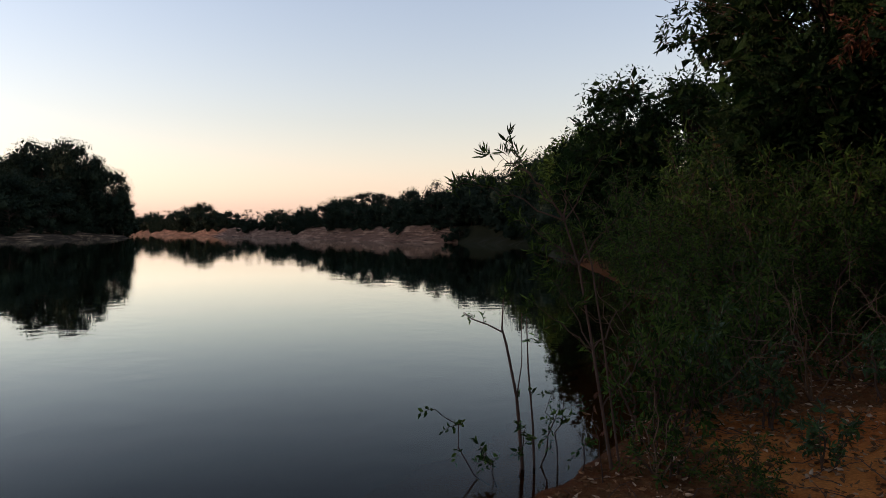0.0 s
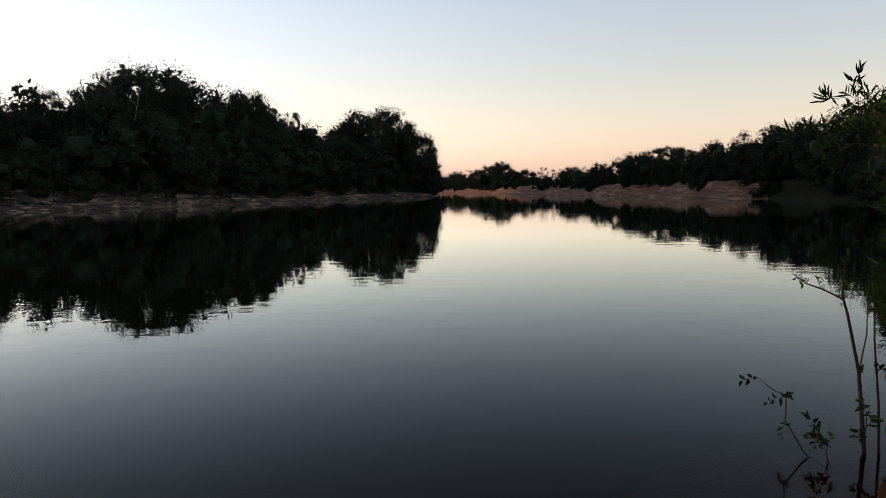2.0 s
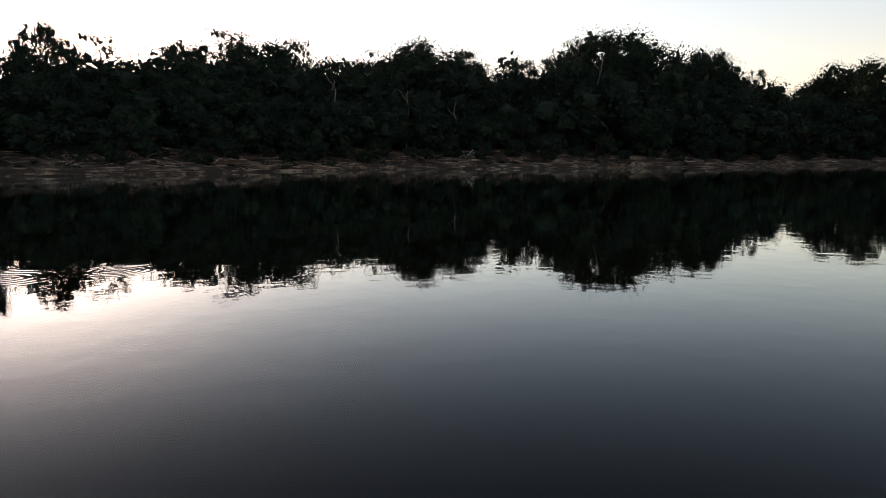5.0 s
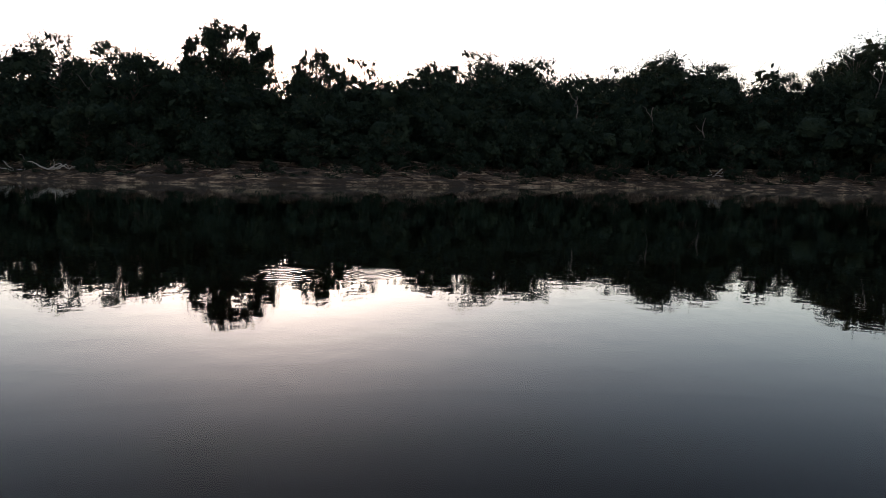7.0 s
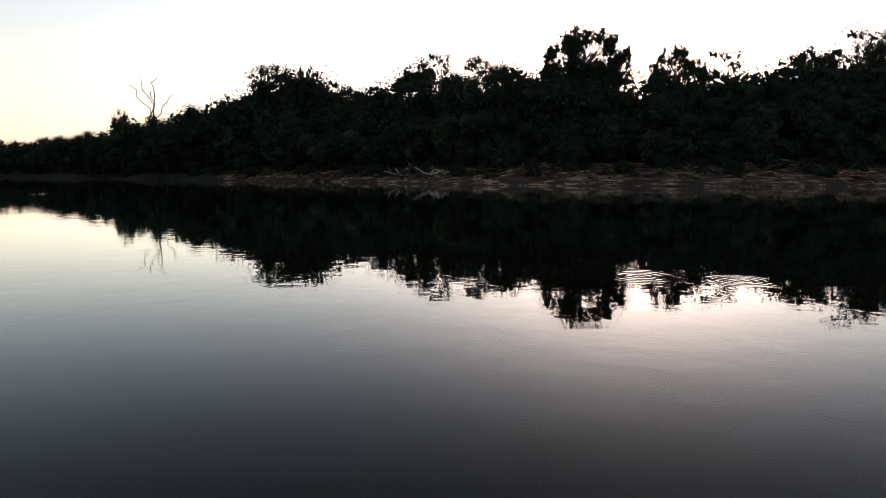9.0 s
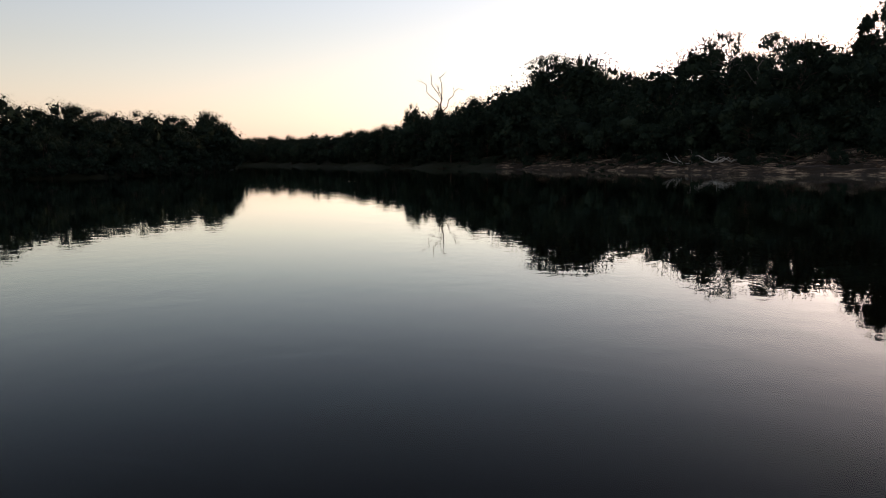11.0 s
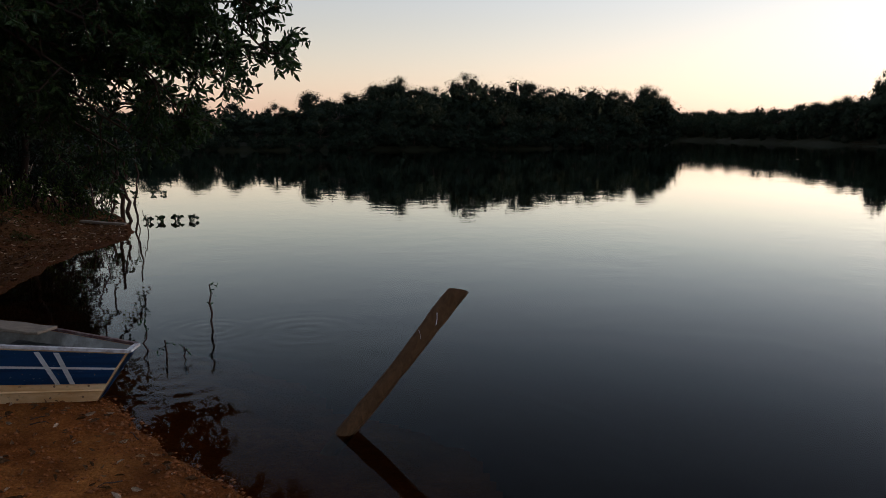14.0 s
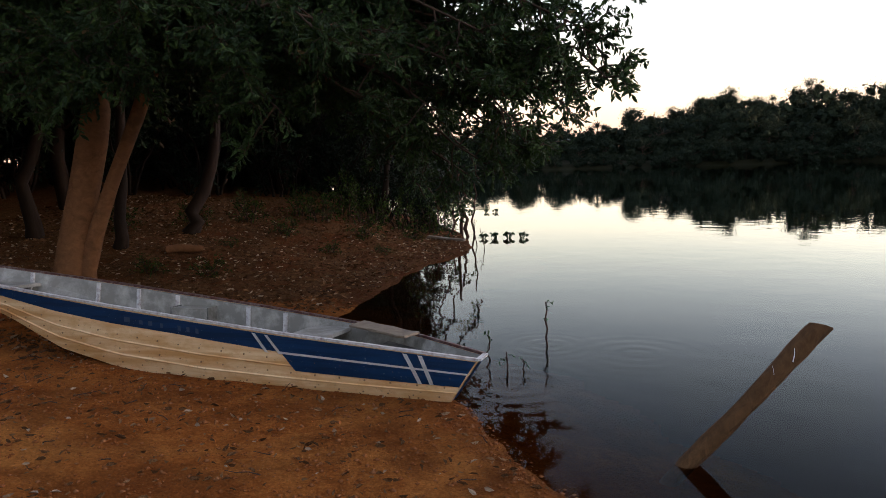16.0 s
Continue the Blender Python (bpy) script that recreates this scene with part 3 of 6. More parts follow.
@functools.lru_cache(None)
def shore_radius(turn):
    """How far the far bank's edge lies in that direction."""
    u = np.array(polar(turn, 1.0))
    d = np.arange(30.0, 300.0, 1.0)
    s = shore_distance(d[:, None] * u)
    last = np.where((s[:-1] < 0) & (s[1:] >= 0))[0]
    return float(d[last[0]] + 1) if len(last) else 120.0


DEEP_WOOD = []


def wood_row(line, start, stop, depth, spacing, share, kinds, seed, label, group, spread=0.12, width=None, joined=False):
    """A row of trees along a bank; joined rows, deep in the wood, become part of one mass."""
    rng = random.Random(seed)
    turn = start
    while turn < stop:
        d = shore_radius(turn) + depth * rng.uniform(0.8, 1.25)
        el = float(np.interp(turn, line[:, 0], line[:, 1]))
        x, y = polar(turn, d)
        g = height_at(x, y)
        h = max(1.5, (d * math.tan(radians(el)) + EYE_HEIGHT - g) * share * rng.uniform(1 - spread, 1 + spread * 0.5))
        kind = rng.choice(kinds)
        if joined:
            sx = h / 10 * rng.uniform(0.9, 1.2)
            DEEP_WOOD.append((kind, Matrix.LocRotScale((x, y, g - 0.9), Euler((0, 0, rng.uniform(0, 6.28))), (sx, sx, h / 10))))
            turn += math.degrees(spacing * rng.uniform(0.75, 1.25) / d)
            continue
        plant(kind, x, y, h, (width or 1.0) * h * kind["width"] / 10 * rng.uniform(0.9, 1.2) if width else None, label, group)
        turn += math.degrees(spacing * rng.uniform(0.75, 1.25) / d)


GREEN_LABEL = "dark green broad-leaved tree of the river wood"
BUSH_LABEL = "dense dark green bush hanging over the sandy bank"
W = "trees of the wood across the river"
B = "low trees of the wood across the river"
THICK_LABEL = "dense dark low-branched tree inside the river wood"
LIFT = np.column_stack([WEST_LINE[:, 0] * 0, np.interp(WEST_LINE[:, 0], [27, 45, 60, 100, 108, 118], [0.5, 0.9, 1.1, 1.1, 0.5, 0.2])])
wood_row(WEST_LINE + LIFT, 29.6, 142, 36, 5.4, 1.04, ROUND + AIRY[:1], 1, GREEN_LABEL, W, 0.22)
wood_row(WEST_LINE + LIFT * 0.6, 28.8, 142, 25, 6.0, 0.97, BUSHY, 2, THICK_LABEL, B, 0.15)
wood_row(WEST_LINE, 29.0, 139, 43, 6.0, 0.88, FILL, 14, THICK_LABEL, B, 0.08, joined=True)
wood_row(WEST_LINE, 28.0, 141.5, 17, 6.0, 0.78, BUSHY, 3, THICK_LABEL, B, 0.2, joined=True)
wood_row(WEST_LINE, 27.0, 141.5, 11, 5.4, 0.48, BUSHY, 12, THICK_LABEL, B, 0.25)
wood_row(WEST_LINE, 25.9, 141, 7.5, 4.2, 0.22, BUSHY, 4, BUSH_LABEL, "bushes on the bank across the river", 0.6)
wood_row(WEST_LINE, 40, 130, 3.5, 8, 0.13, BUSHY, 15, BUSH_LABEL, "bushes on the bank across the river", 0.7)
wood_row(WEST_LINE, 28, 140, 21, 3.2, 0.36, FILL, 21, THICK_LABEL, B, 0.2, joined=True)
wood_row(WEST_LINE, 28, 140, 31, 3.6, 0.42, FILL, 22, THICK_LABEL, B, 0.2, joined=True)
D = "trees of the wood downstream"
wood_row(SIDE_LINE + [0, 1.05], 142.0, 188, 15, 4.4, 1.0, ROUND, 5, GREEN_LABEL, D)
wood_row(SIDE_LINE + [0, 0.5], 142, 186, 12, 4.2, 0.7, FILL, 23, "", "", 0.1, joined=True)
wood_row(SIDE_LINE + [0, 0.7], 142.2, 186, 10, 3.0, 0.9, FILL, 26, "", "", 0.06, joined=True)
wood_row(SIDE_LINE, 141.6, 186, 5, 3.2, 0.5, FILL, 24, "", "", 0.1, joined=True)
wood_row(SIDE_LINE + [0, 0.75], 141.8, 186, 8, 5.0, 0.85, BUSHY, 6, "dense low-branched tree of the wood downstream", "low trees downstream", 0.2)
wood_row(SIDE_LINE + [0, 0.4], 141.5, 184, 3.0, 4.0, 0.62, BUSHY, 7, "dense bush of the wood downstream", "bushes downstream", 0.3)
wood_row(SIDE_LINE, 141.2, 184, -0.4, 1.7, 0.34, BUSHY, 17, "low green bush at the water's edge", "bushes downstream", 0.4)
U = "trees upstream"
wood_row(NORTH_LINE + [0, 0.55], -7, 28, 15, 2.8, 1.0, BUSHY + DRY, 8, "tree above the cut clay bank", U)
wood_row(NORTH_LINE + [0, 0.2], -7, 28, 9, 2.2, 1.0, BUSHY, 9, "bush above the cut clay bank", "bushes upstream", 0.25)
wood_row(NORTH_LINE + [0, 0.1], -7, 28, 11.0, 1.8, 0.85, FILL, 27, "", "", 0.1, joined=True)
wood_row(NORTH_LINE, -7, 28, 7.0, 1.7, 0.75, FILL, 25, "", "", 0.2, joined=True)
wood_row(NORTH_LINE, -7, 28, 5.0, 4.5, 0.45, BUSHY, 13, "low bush on the edge of the cut bank", "bushes upstream", 0.5)

wood_row(WEST_LINE + [0, 0.25], 124, 142, 9, 3.2, 1.0, BUSHY, 18, THICK_LABEL, B, 0.15)
wood_row(WEST_LINE + [0, 0.35], 122, 142, 16, 4.0, 1.0, ROUND, 19, GREEN_LABEL, W)
for x, y, h in ((0.9, 78.8, 1.8), (-0.3, 79.0, 1.3), (0.1, 81.0, 2.4), (-6.5, 87.0, 1.6), (-15.0, 103.0, 1.8), (-22.5, 116.0, 1.6), (2.6, 79.5, 3.6), (5.2, 75.5, 4.2), (7.4, 70.0, 4.5), (8.2, 63.0, 4.2), (8.4, 57.5, 4.0), (7.6, 50.0, 4.0), (7.0, 43.0, 3.6)):
    plant(BUSHY[int(y) % 4], x, y, h, h * 1.5, "dense green bush on the river bank upstream", "bushes upstream")


def deep_wood():
    """The inside of the woods, where no tree can be told from the next."""
    V, F, at = [], [], 0
    for kind, m in DEEP_WOOD:
        me = [c for c in kind.children if c.name.startswith("crown")][0].data
        v = np.empty(len(me.vertices) * 3, np.float32)
        me.vertices.foreach_get("co", v)
        f = np.empty(len(me.polygons) * 3, np.int32)
        me.polygons.foreach_get("vertices", f)
        mm = np.array(m)
        V.append(v.reshape(-1, 3) @ mm[:3, :3].T + mm[:3, 3])
        F.append(f.reshape(-1, 3) + at)
        at += len(me.vertices)
    return tagged(mesh_object("deep_wood", np.concatenate(V), np.concatenate(F), LEAF_FAR), "dense dark inside of the river woods", "wood", kind="stuff")


deep_wood()
for x, y in ((5, -20.5), (8, -20), (11, -19), (14, -16.5), (16.5, -12.5), (9.5, -17.6), (11.9, -15.4), (13.6, -13.8), (16.5, -8.5), (7.5, -24.5), (12, -23)):
    plant(BUSHY[int(x) % 4], x, y, 4.6, 7.0, "dense dark bush closing the grove", "bushes behind the bank", sink=0.5)
for k in range(14):  # mostly unseen bushes added behind the standing place to block the sky
    turn = 207 + 8.5 * k
    d = 30 + 7 * ((k * 37) % 5) / 5
    plant(BUSHY[k % 4], *polar(turn, d), 8.0, 13, "dense dark bush closing the grove", "bushes behind the bank")

# single trees that stand out of the skyline: turn, height above the level in degrees, distance behind the edge, width, pattern
for turn, el, depth, width, kind, label in (
        (92.6, 10.3, 38, 14.5, UMBRELLA, "tall broad-crowned tree rising above the wood"), (86.0, 8.7, 38, 8.5, LACY[1], "round-crowned tree rising above the wood"),
        (103.7, 8.8, 34, 7.5, AIRY[0], "thin-crowned tree with sky showing through"), (100.2, 8.6, 34, 7.0, AIRY[2], "flat-topped thin tree with sky showing through"),
        (77.0, 8.0, 36, 8.0, LACY[2], "round-crowned tree rising above the wood"), (73.0, 8.2, 36, 8.0, LACY[1], "round-crowned tree rising above the wood"),
        (68.8, 8.7, 33, 6.0, AIRY[1], "thin-crowned tree with a pale trunk"), (59.6, 8.2, 33, 6.5, AIRY[3], "thin-crowned tree with a pale trunk"),
        (56.5, 7.9, 33, 6.0, AIRY[0], "thin-crowned tree with a pale trunk"), (47.4, 8.7, 30, 7.0, AIRY[1], "thin-crowned tree with a pale trunk"),
        (44.4, 8.5, 26, 9.5, ROUND[2], "tall full-crowned tree at the bank"), (38.4, 7.3, 26, 8.5, LACY[2], "broad tree with gaps in its crown"),
        (35.0, 6.0, 26, 4.0, AIRY[2], "thin-crowned tree with sky showing through"), (27.4, 6.0, 14, 11.5, ROUND[0], "full-crowned tree at the wooded point"), (25.9, 5.0, 10, 9.0, ROUND[1], "full low-branched tree at the wooded point"),
        (25.0, 3.9, 6, 8.0, ROUND[2], "low-branched tree at the tip of the wooded point"), (24.35, 2.2, 3, 5.0, ROUND[3], "low tree at the tip of the wooded point"),
        (116.6, 7.7, 30, 8.0, AIRY[3], "thin-crowned tree with sky showing through"), (114.4, 7.6, 32, 7.0, LACY[0], "round-crowned tree rising above the wood"),
        (126.9, 4.1, 24, 4.5, ROUND[1], "small layered tree beside a dead one"), (50.3, 7.3, 28, 6.0, AIRY[2], "thin-crowned tree with sky showing through"),
        (0.4, 3.8, 16, 5.5, DRY[0], "pale half-bare tree above the cut bank"), (3.1, 3.0, 16, 3.2, ROUND[2], "small round tree above the cut bank"),
        (6.2, 2.65, 18, 8.0, UMBRELLA, "broad umbrella-shaped tree above the cut bank"), (19.0, 1.85, 16, 6.0, ROUND[1], "small round tree above the cut bank"),
        (13.3, 1.3, 14, 4.0, DRY[1], "pale half-bare tree above the cut bank"), (141.7, 2.8, 9, 6.0, ROUND[0], "full-crowned tree at the point downstream"),
        (149.4, 3.55, 12, 4.0, AIRY[0], "thin-crowned tree rising above the wood"), (161.9, 3.8, 12, 7.0, ROUND[3], "round-crowned tree rising above the wood")):
    d = shore_radius(turn) + depth
    x, y = polar(turn, d)
    plant(kind, x, y, (d * math.tan(radians(el + 0.15)) + EYE_HEIGHT - height_at(x, y)) * 1.03, width, label)

# ---- near plants: real branches with single leaves ----
class Foliage:
    """Collects leaves: base, direction and length."""

    def __init__(self):
        self.p, self.a, self.l = [], [], []

    def add(self, p, a, l):
        self.p.append(np.atleast_2d(p)), self.a.append(np.atleast_2d(a)), self.l.append(np.atleast_1d(l))

    def build(self, name, mat, parent, slim, rng, rich=True):
        p, a, l = np.concatenate(self.p), unit(np.concatenate(self.a)), np.concatenate(self.l)
        v, f = leaf_arrays(p, a, l, l * slim, rng, 0.22, rich)
        return mesh_object(name, v, f, mat, parent)


def twig(wood, leaves, a, direction, length, count, leaf, rng, r=0.004, droop=0.35):
    """A leafy twig: leaves stand alternately along it."""
    b = a + direction * length
    pts = wood.path(a, b + np.array([0, 0, -0.12 * length]), 0.05, 0.04, r, r * 0.4, rng, 3)
    t = np.linspace(0.12, 1.0, count)
    base = np.stack([np.interp(t, np.linspace(0, 1, len(pts)), pts[:, k]) for k in range(3)], 1)
    side = unit(np.cross(direction, rng.normal(size=3)))
    sgn = np.where(np.arange(count) % 2, 1, -1)[:, None]
    axis = unit(direction * 0.55 + side * sgn * 0.8 + rng.normal(size=(count, 3)) * 0.35 + np.array([0, 0, -droop]))
    leaves.add(base, axis, leaf * rng.uniform(0.65, 1.2, count))


def bough(wood, leaves, start, end, rng, r0, subs, reach, twigs, count, leaf, sag=0.12, bare=0.3, droop=0.35):
    """A limb from start to end with side branches and leafy twigs on its outer part."""
    start, end = np.asarray(start, float), np.asarray(end, float)
    pts = wood.path(start, end, sag, 0.025, r0, r0 * 0.2, rng, 9)
    main = unit(end - start)
    for k in range(subs):
        t = bare + (1 - bare) * (k + rng.uniform()) / subs
        o = np.array([np.interp(t, np.linspace(0, 1, 9), pts[:, i]) for i in range(3)])
        d = unit(main * rng.uniform(0.3, 0.9) + rng.normal(size=3) * 0.75)
        L = reach * rng.uniform(0.5, 1.15)
        e = o + d * L
        sub = wood.path(o, e, 0.04, 0.04, r0 * 0.28, r0 * 0.07, rng, 5)
        for q in range(twigs):
            s = rng.uniform(0.25, 1.0)
            tp = np.array([np.interp(s, np.linspace(0, 1, 5), sub[:, i]) for i in range(3)])
            twig(wood, leaves, tp, unit(d * 0.6 + rng.normal(size=3) * 0.7 + np.array([0, 0, 0.1])), reach * rng.uniform(0.25, 0.6), count, leaf, rng, r0 * 0.08 + 0.001, droop)
        twig(wood, leaves, e, d, reach * 0.4, count, leaf, rng, r0 * 0.08 + 0.001, droop)
    for q in range(3):
        twig(wood, leaves, pts[-1], unit(main + rng.normal(size=3) * 0.5), reach * 0.5, count, leaf, rng, r0 * 0.1 + 0.001, droop)


def leafy(name, label, category, wood, leaves, bark, leaf_mat, slim, seed, group="", rich=True):
    ob = new(name)
    wood.build("wood", bark, ob)
    leaves.build("foliage", leaf_mat, ob, slim, np.random.default_rng(seed), rich)
    return tagged(ob, label, category, group)


def make_bush(seed, height, radius, stems, subs, twigs, count, leaf, mat, slim, name="bush", label="", group="", bark=None):
    """A many-stemmed bush standing at the origin."""
    rng = np.random.default_rng(seed)
    wood, leaves = Wood(3), Foliage()
    for k in range(stems):
        ang = 2 * math.pi * (k + rng.uniform(-0.3, 0.3)) / stems
        out = radius * rng.uniform(0.35, 0.95)
        top = height * rng.uniform(0.55, 1.0) * (1 - 0.35 * out / radius)
        bough(wood, leaves, (0.15 * radius * math.cos(ang), 0.15 * radius * math.sin(ang), -0.1), (out * math.cos(ang), out * math.sin(ang), top), rng,
              0.012 + 0.008 * height, subs, 0.3 * radius + 0.12, twigs, count, leaf, 0.1, 0.2, 0.2)
    return leafy(name, label, "bush", wood, leaves, bark or TWIG, mat, slim, seed, group, False)


# -- the tree that leans out over the boat --
def overhanging_tree():
    rng = np.random.default_rng(401)
    wood, leaves = Wood(12), Foliage()
    gz = height_at(5.1, -9.2)
    base = np.array([5.1, -9.2, gz - 0.2])
    # main stem with a flared foot, and a second stem that leans to the river
    t = np.linspace(0, 1, 14)
    z = gz - 0.2 + 4.2 * t
    main = np.stack([np.interp(z, [0.2, 1.0, 1.72, 2.42, 4.2], [5.10, 4.98, 4.83, 4.69, 4.45]) + 0.02 * np.sin(9 * t), -9.2 - 0.2 * t, z], 1)
    wood.limb(main, 0.215 + 0.07 * np.exp(-9 * t) - 0.085 * t + 0.010 * np.sin(17 * t))
    z = gz - 0.2 + 3.65 * t
    lean = np.stack([np.interp(z, [0.0, 0.4, 0.9, 1.52, 2.31, 3.6], [4.99, 4.88, 4.74, 4.5, 4.15, 3.65]), -9.12 - 0.25 * t, z], 1)
    wood.limb(lean, 0.1 - 0.02 * t + 0.006 * np.sin(11 * t))
    trunk = new("tree")
    wood.build("trunk", BARK_BROWN, trunk)
    limbs = Wood(4)
    crown = [np.array([4.48, -9.4, gz + 3.9]), np.array([3.7, -9.4, gz + 3.2])]
    ends = [(-1.3, -8.0, 2.9), (-1.0, -8.1, 2.6), (-0.8, -8.0, 3.3), (-1.1, -7.9, 3.4), (-0.5, -7.9, 2.4), (-1.42, -8.05, 2.45), (-1.15, -8.2, 3.0), (-0.95, -7.8, 2.2), (-0.75, -7.9, 2.7), (-0.55, -8.1, 1.85), (-0.35, -7.6, 2.1), (-0.5, -8.6, 1.75), (-1.2, -8.5, 3.7), (-0.25, -9.0, 1.55), (0.1, -9.6, 1.5), (0.5, -10.2, 1.7), (-0.6, -9.4, 1.75), (0.9, -10.8, 1.9), (-0.1, -7.5, 2.9), (0.0, -8.8, 2.5),
            (0.4, -7.8, 2.2), (0.7, -6.9, 2.6), (1.1, -7.4, 2.3), (1.3, -6.4, 2.8), (1.8, -7.1, 2.2), (2.0, -6.6, 2.6), (-0.3, -7.5, 3.6), (-0.8, -8.2, 3.8), (1.5, -8.6, 2.6), (2.4, -7.6, 2.5), (0.8, -9.6, 2.8), (3.0, -6.6, 3.0), (2.0, -9.5, 2.9),
            (3.7, -7.2, 2.55), (4.1, -7.5, 2.5), (4.5, -7.4, 2.6), (3.9, -7.6, 2.9), (4.6, -7.8, 2.8), (3.3, -7.3, 2.5), (5.0, -7.9, 2.7)]
    for k, e in enumerate(ends):
        bough(limbs, leaves, crown[k % 2], e, rng, 0.045, 24, 0.5, 7, 11, 0.092, 0.08, 0.3)
    for k in range(22):  # the crown above
        ang, out = 2.4 * k, 1.0 + 3.4 * rng.uniform()
        e = (3.0 + out * math.cos(ang), -9.0 + out * math.sin(ang), rng.uniform(3.0, 6.0))
        bough(limbs, leaves, crown[0], e, rng, 0.05, 14, 0.8, 6, 9, 0.14, 0.1, 0.25)
    for k in range(14):  # and the heavy crown over the twin stems, unseen boughs added to block skylight
        e = (2.8 + 3.6 * rng.uniform(), -7.3 - 1.6 * rng.uniform(), rng.uniform(3.5, 4.8))
        bough(limbs, leaves, crown[0], e, rng, 0.045, 14, 0.8, 6, 9, 0.14, 0.1, 0.25)
    limbs.build("wood", BARK, trunk)
    leaves.build("foliage", LEAF_NEAR, trunk, 0.44, rng)
    return tagged(trunk, "leaning twin-stemmed tree with brown bark over the beached boat", "tree")


overhanging_tree()


def bare_trunk(points, r0, r1, bark, label, seed):
    """A trunk of the dark grove with a few leafy limbs at its top."""
    rng = np.random.default_rng(seed)
    wood, leaves = Wood(8), Foliage()
    pts = np.array(points, float)
    pts[0, 2] = height_at(pts[0, 0], pts[0, 1]) - 0.15
    t = np.linspace(0, 1, 10)
    line = np.stack([np.interp(t, np.linspace(0, 1, len(pts)), pts[:, k]) for k in range(3)], 1) + rng.normal(size=(10, 3)) * [0.03, 0.03, 0]
    wood.limb(line, r0 + (r1 - r0) * t + 0.4 * r0 * np.exp(-10 * t))
    for k in range(7):
        bough(wood, leaves, line[-1 - k // 2], line[-1] + unit(rng.normal(size=3)) * [1.6, 1.6, 0.9] + [0, 0, 0.5], rng, r1 * 0.5, 14, 0.7, 4, 8, 0.13)
    ob = new("tree")
    wood.build("trunk", bark, ob)
    leaves.build("foliage", LEAF_GROVE_SHADED, ob, 0.36, rng, False)
    return tagged(ob, label, "tree", "trees of the grove on the bank")


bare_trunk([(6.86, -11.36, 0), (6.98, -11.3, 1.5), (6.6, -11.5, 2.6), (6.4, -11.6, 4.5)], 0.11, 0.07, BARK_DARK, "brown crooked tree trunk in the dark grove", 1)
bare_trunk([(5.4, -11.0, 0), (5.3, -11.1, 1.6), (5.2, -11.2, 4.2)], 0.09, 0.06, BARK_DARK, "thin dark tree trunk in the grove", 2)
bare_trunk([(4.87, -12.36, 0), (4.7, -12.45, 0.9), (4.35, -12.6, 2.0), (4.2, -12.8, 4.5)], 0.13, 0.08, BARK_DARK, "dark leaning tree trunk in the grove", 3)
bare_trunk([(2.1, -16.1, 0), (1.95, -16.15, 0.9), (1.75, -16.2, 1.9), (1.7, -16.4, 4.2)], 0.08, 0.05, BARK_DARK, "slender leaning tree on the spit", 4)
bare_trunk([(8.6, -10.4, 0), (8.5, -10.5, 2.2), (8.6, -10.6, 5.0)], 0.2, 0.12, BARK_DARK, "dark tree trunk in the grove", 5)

def thicket_tree(seed, x, y, height, width, clumps, cards, leaf, mat, label, base=0.1, slim=0.42):
    """A full-crowned near tree with single leaves."""
    rng = np.random.default_rng(seed)
    wood, leaves = Wood(5), Foliage()
    g = height_at(x, y)
    foot, top = np.array([x, y, g - 0.2]), np.array([x, y, g + height * 0.75])
    wood.path(foot, top, 0, 0.02, 0.16, 0.05, rng, 7)
    for k in range(clumps):
        u = unit(rng.normal(size=3)) * rng.uniform(0.5, 1.0) ** 0.5
        r = rng.uniform(0.12, 0.21) * width
        c = np.array([x + u[0] * (width / 2 - r * 0.7), y + u[1] * (width / 2 - r * 0.7), g + height * (1 + base) / 2 + u[2] * (height * (1 - base) / 2 - r * 0.7)])
        s = foot + (top - foot) * np.clip((c[2] - foot[2]) / (top[2] - foot[2]) * 0.75, 0.1, 1)
        wood.path(s, c, 0.05, 0.05, 0.045, 0.012, rng, 5)
        for q in range(5):
            wood.path(c, c + unit(rng.normal(size=3)) * r * 0.95, 0, 0.05, 0.012, 0.004, rng, 4)
        d = unit(rng.normal(size=(cards, 3)))
        q = c + d * (r * rng.uniform(0.1, 1.2, cards) ** 0.6)[:, None]
        leaves.add(q, unit(d * 0.6 + rng.normal(size=(cards, 3)) * 0.7 + [0, 0, -0.3]), leaf * rng.uniform(0.65, 1.25, cards))
        d = unit(rng.normal(size=(60, 3)))  # dense inside
        leaves.add(c + d * (r * rng.uniform(0.1, 0.75, 60))[:, None], unit(rng.normal(size=(60, 3))), np.full(60, r * 0.5))
    ob = new("tree")
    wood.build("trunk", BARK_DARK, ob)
    leaves.build("crown", mat, ob, slim, rng, False)
    return tagged(ob, label, "tree")


GROVE = [make_bush(500 + i, 3.0, 1.7, 9, 10, 4, 8, 0.13, LEAF_GROVE_SHADED, 0.38, bark=BARK_DARK) for i in range(2)]
SHRUBS = [make_bush(520 + i, 2.2, 1.3, 9, 10, 4, 9, 0.10, LEAF_SHRUB, 0.26) for i in range(2)]
LOW = [make_bush(540 + i, 0.55, 0.35, 6, 5, 2, 6, 0.06, LEAF_SHRUB, 0.34) for i in range(2)]
BROAD = [make_bush(560 + i, 0.6, 0.22, 3, 5, 2, 5, 0.085, LEAF_NEAR, 0.36) for i in range(2)]
BUSH_PATTERNS = GROVE + SHRUBS + LOW + BROAD


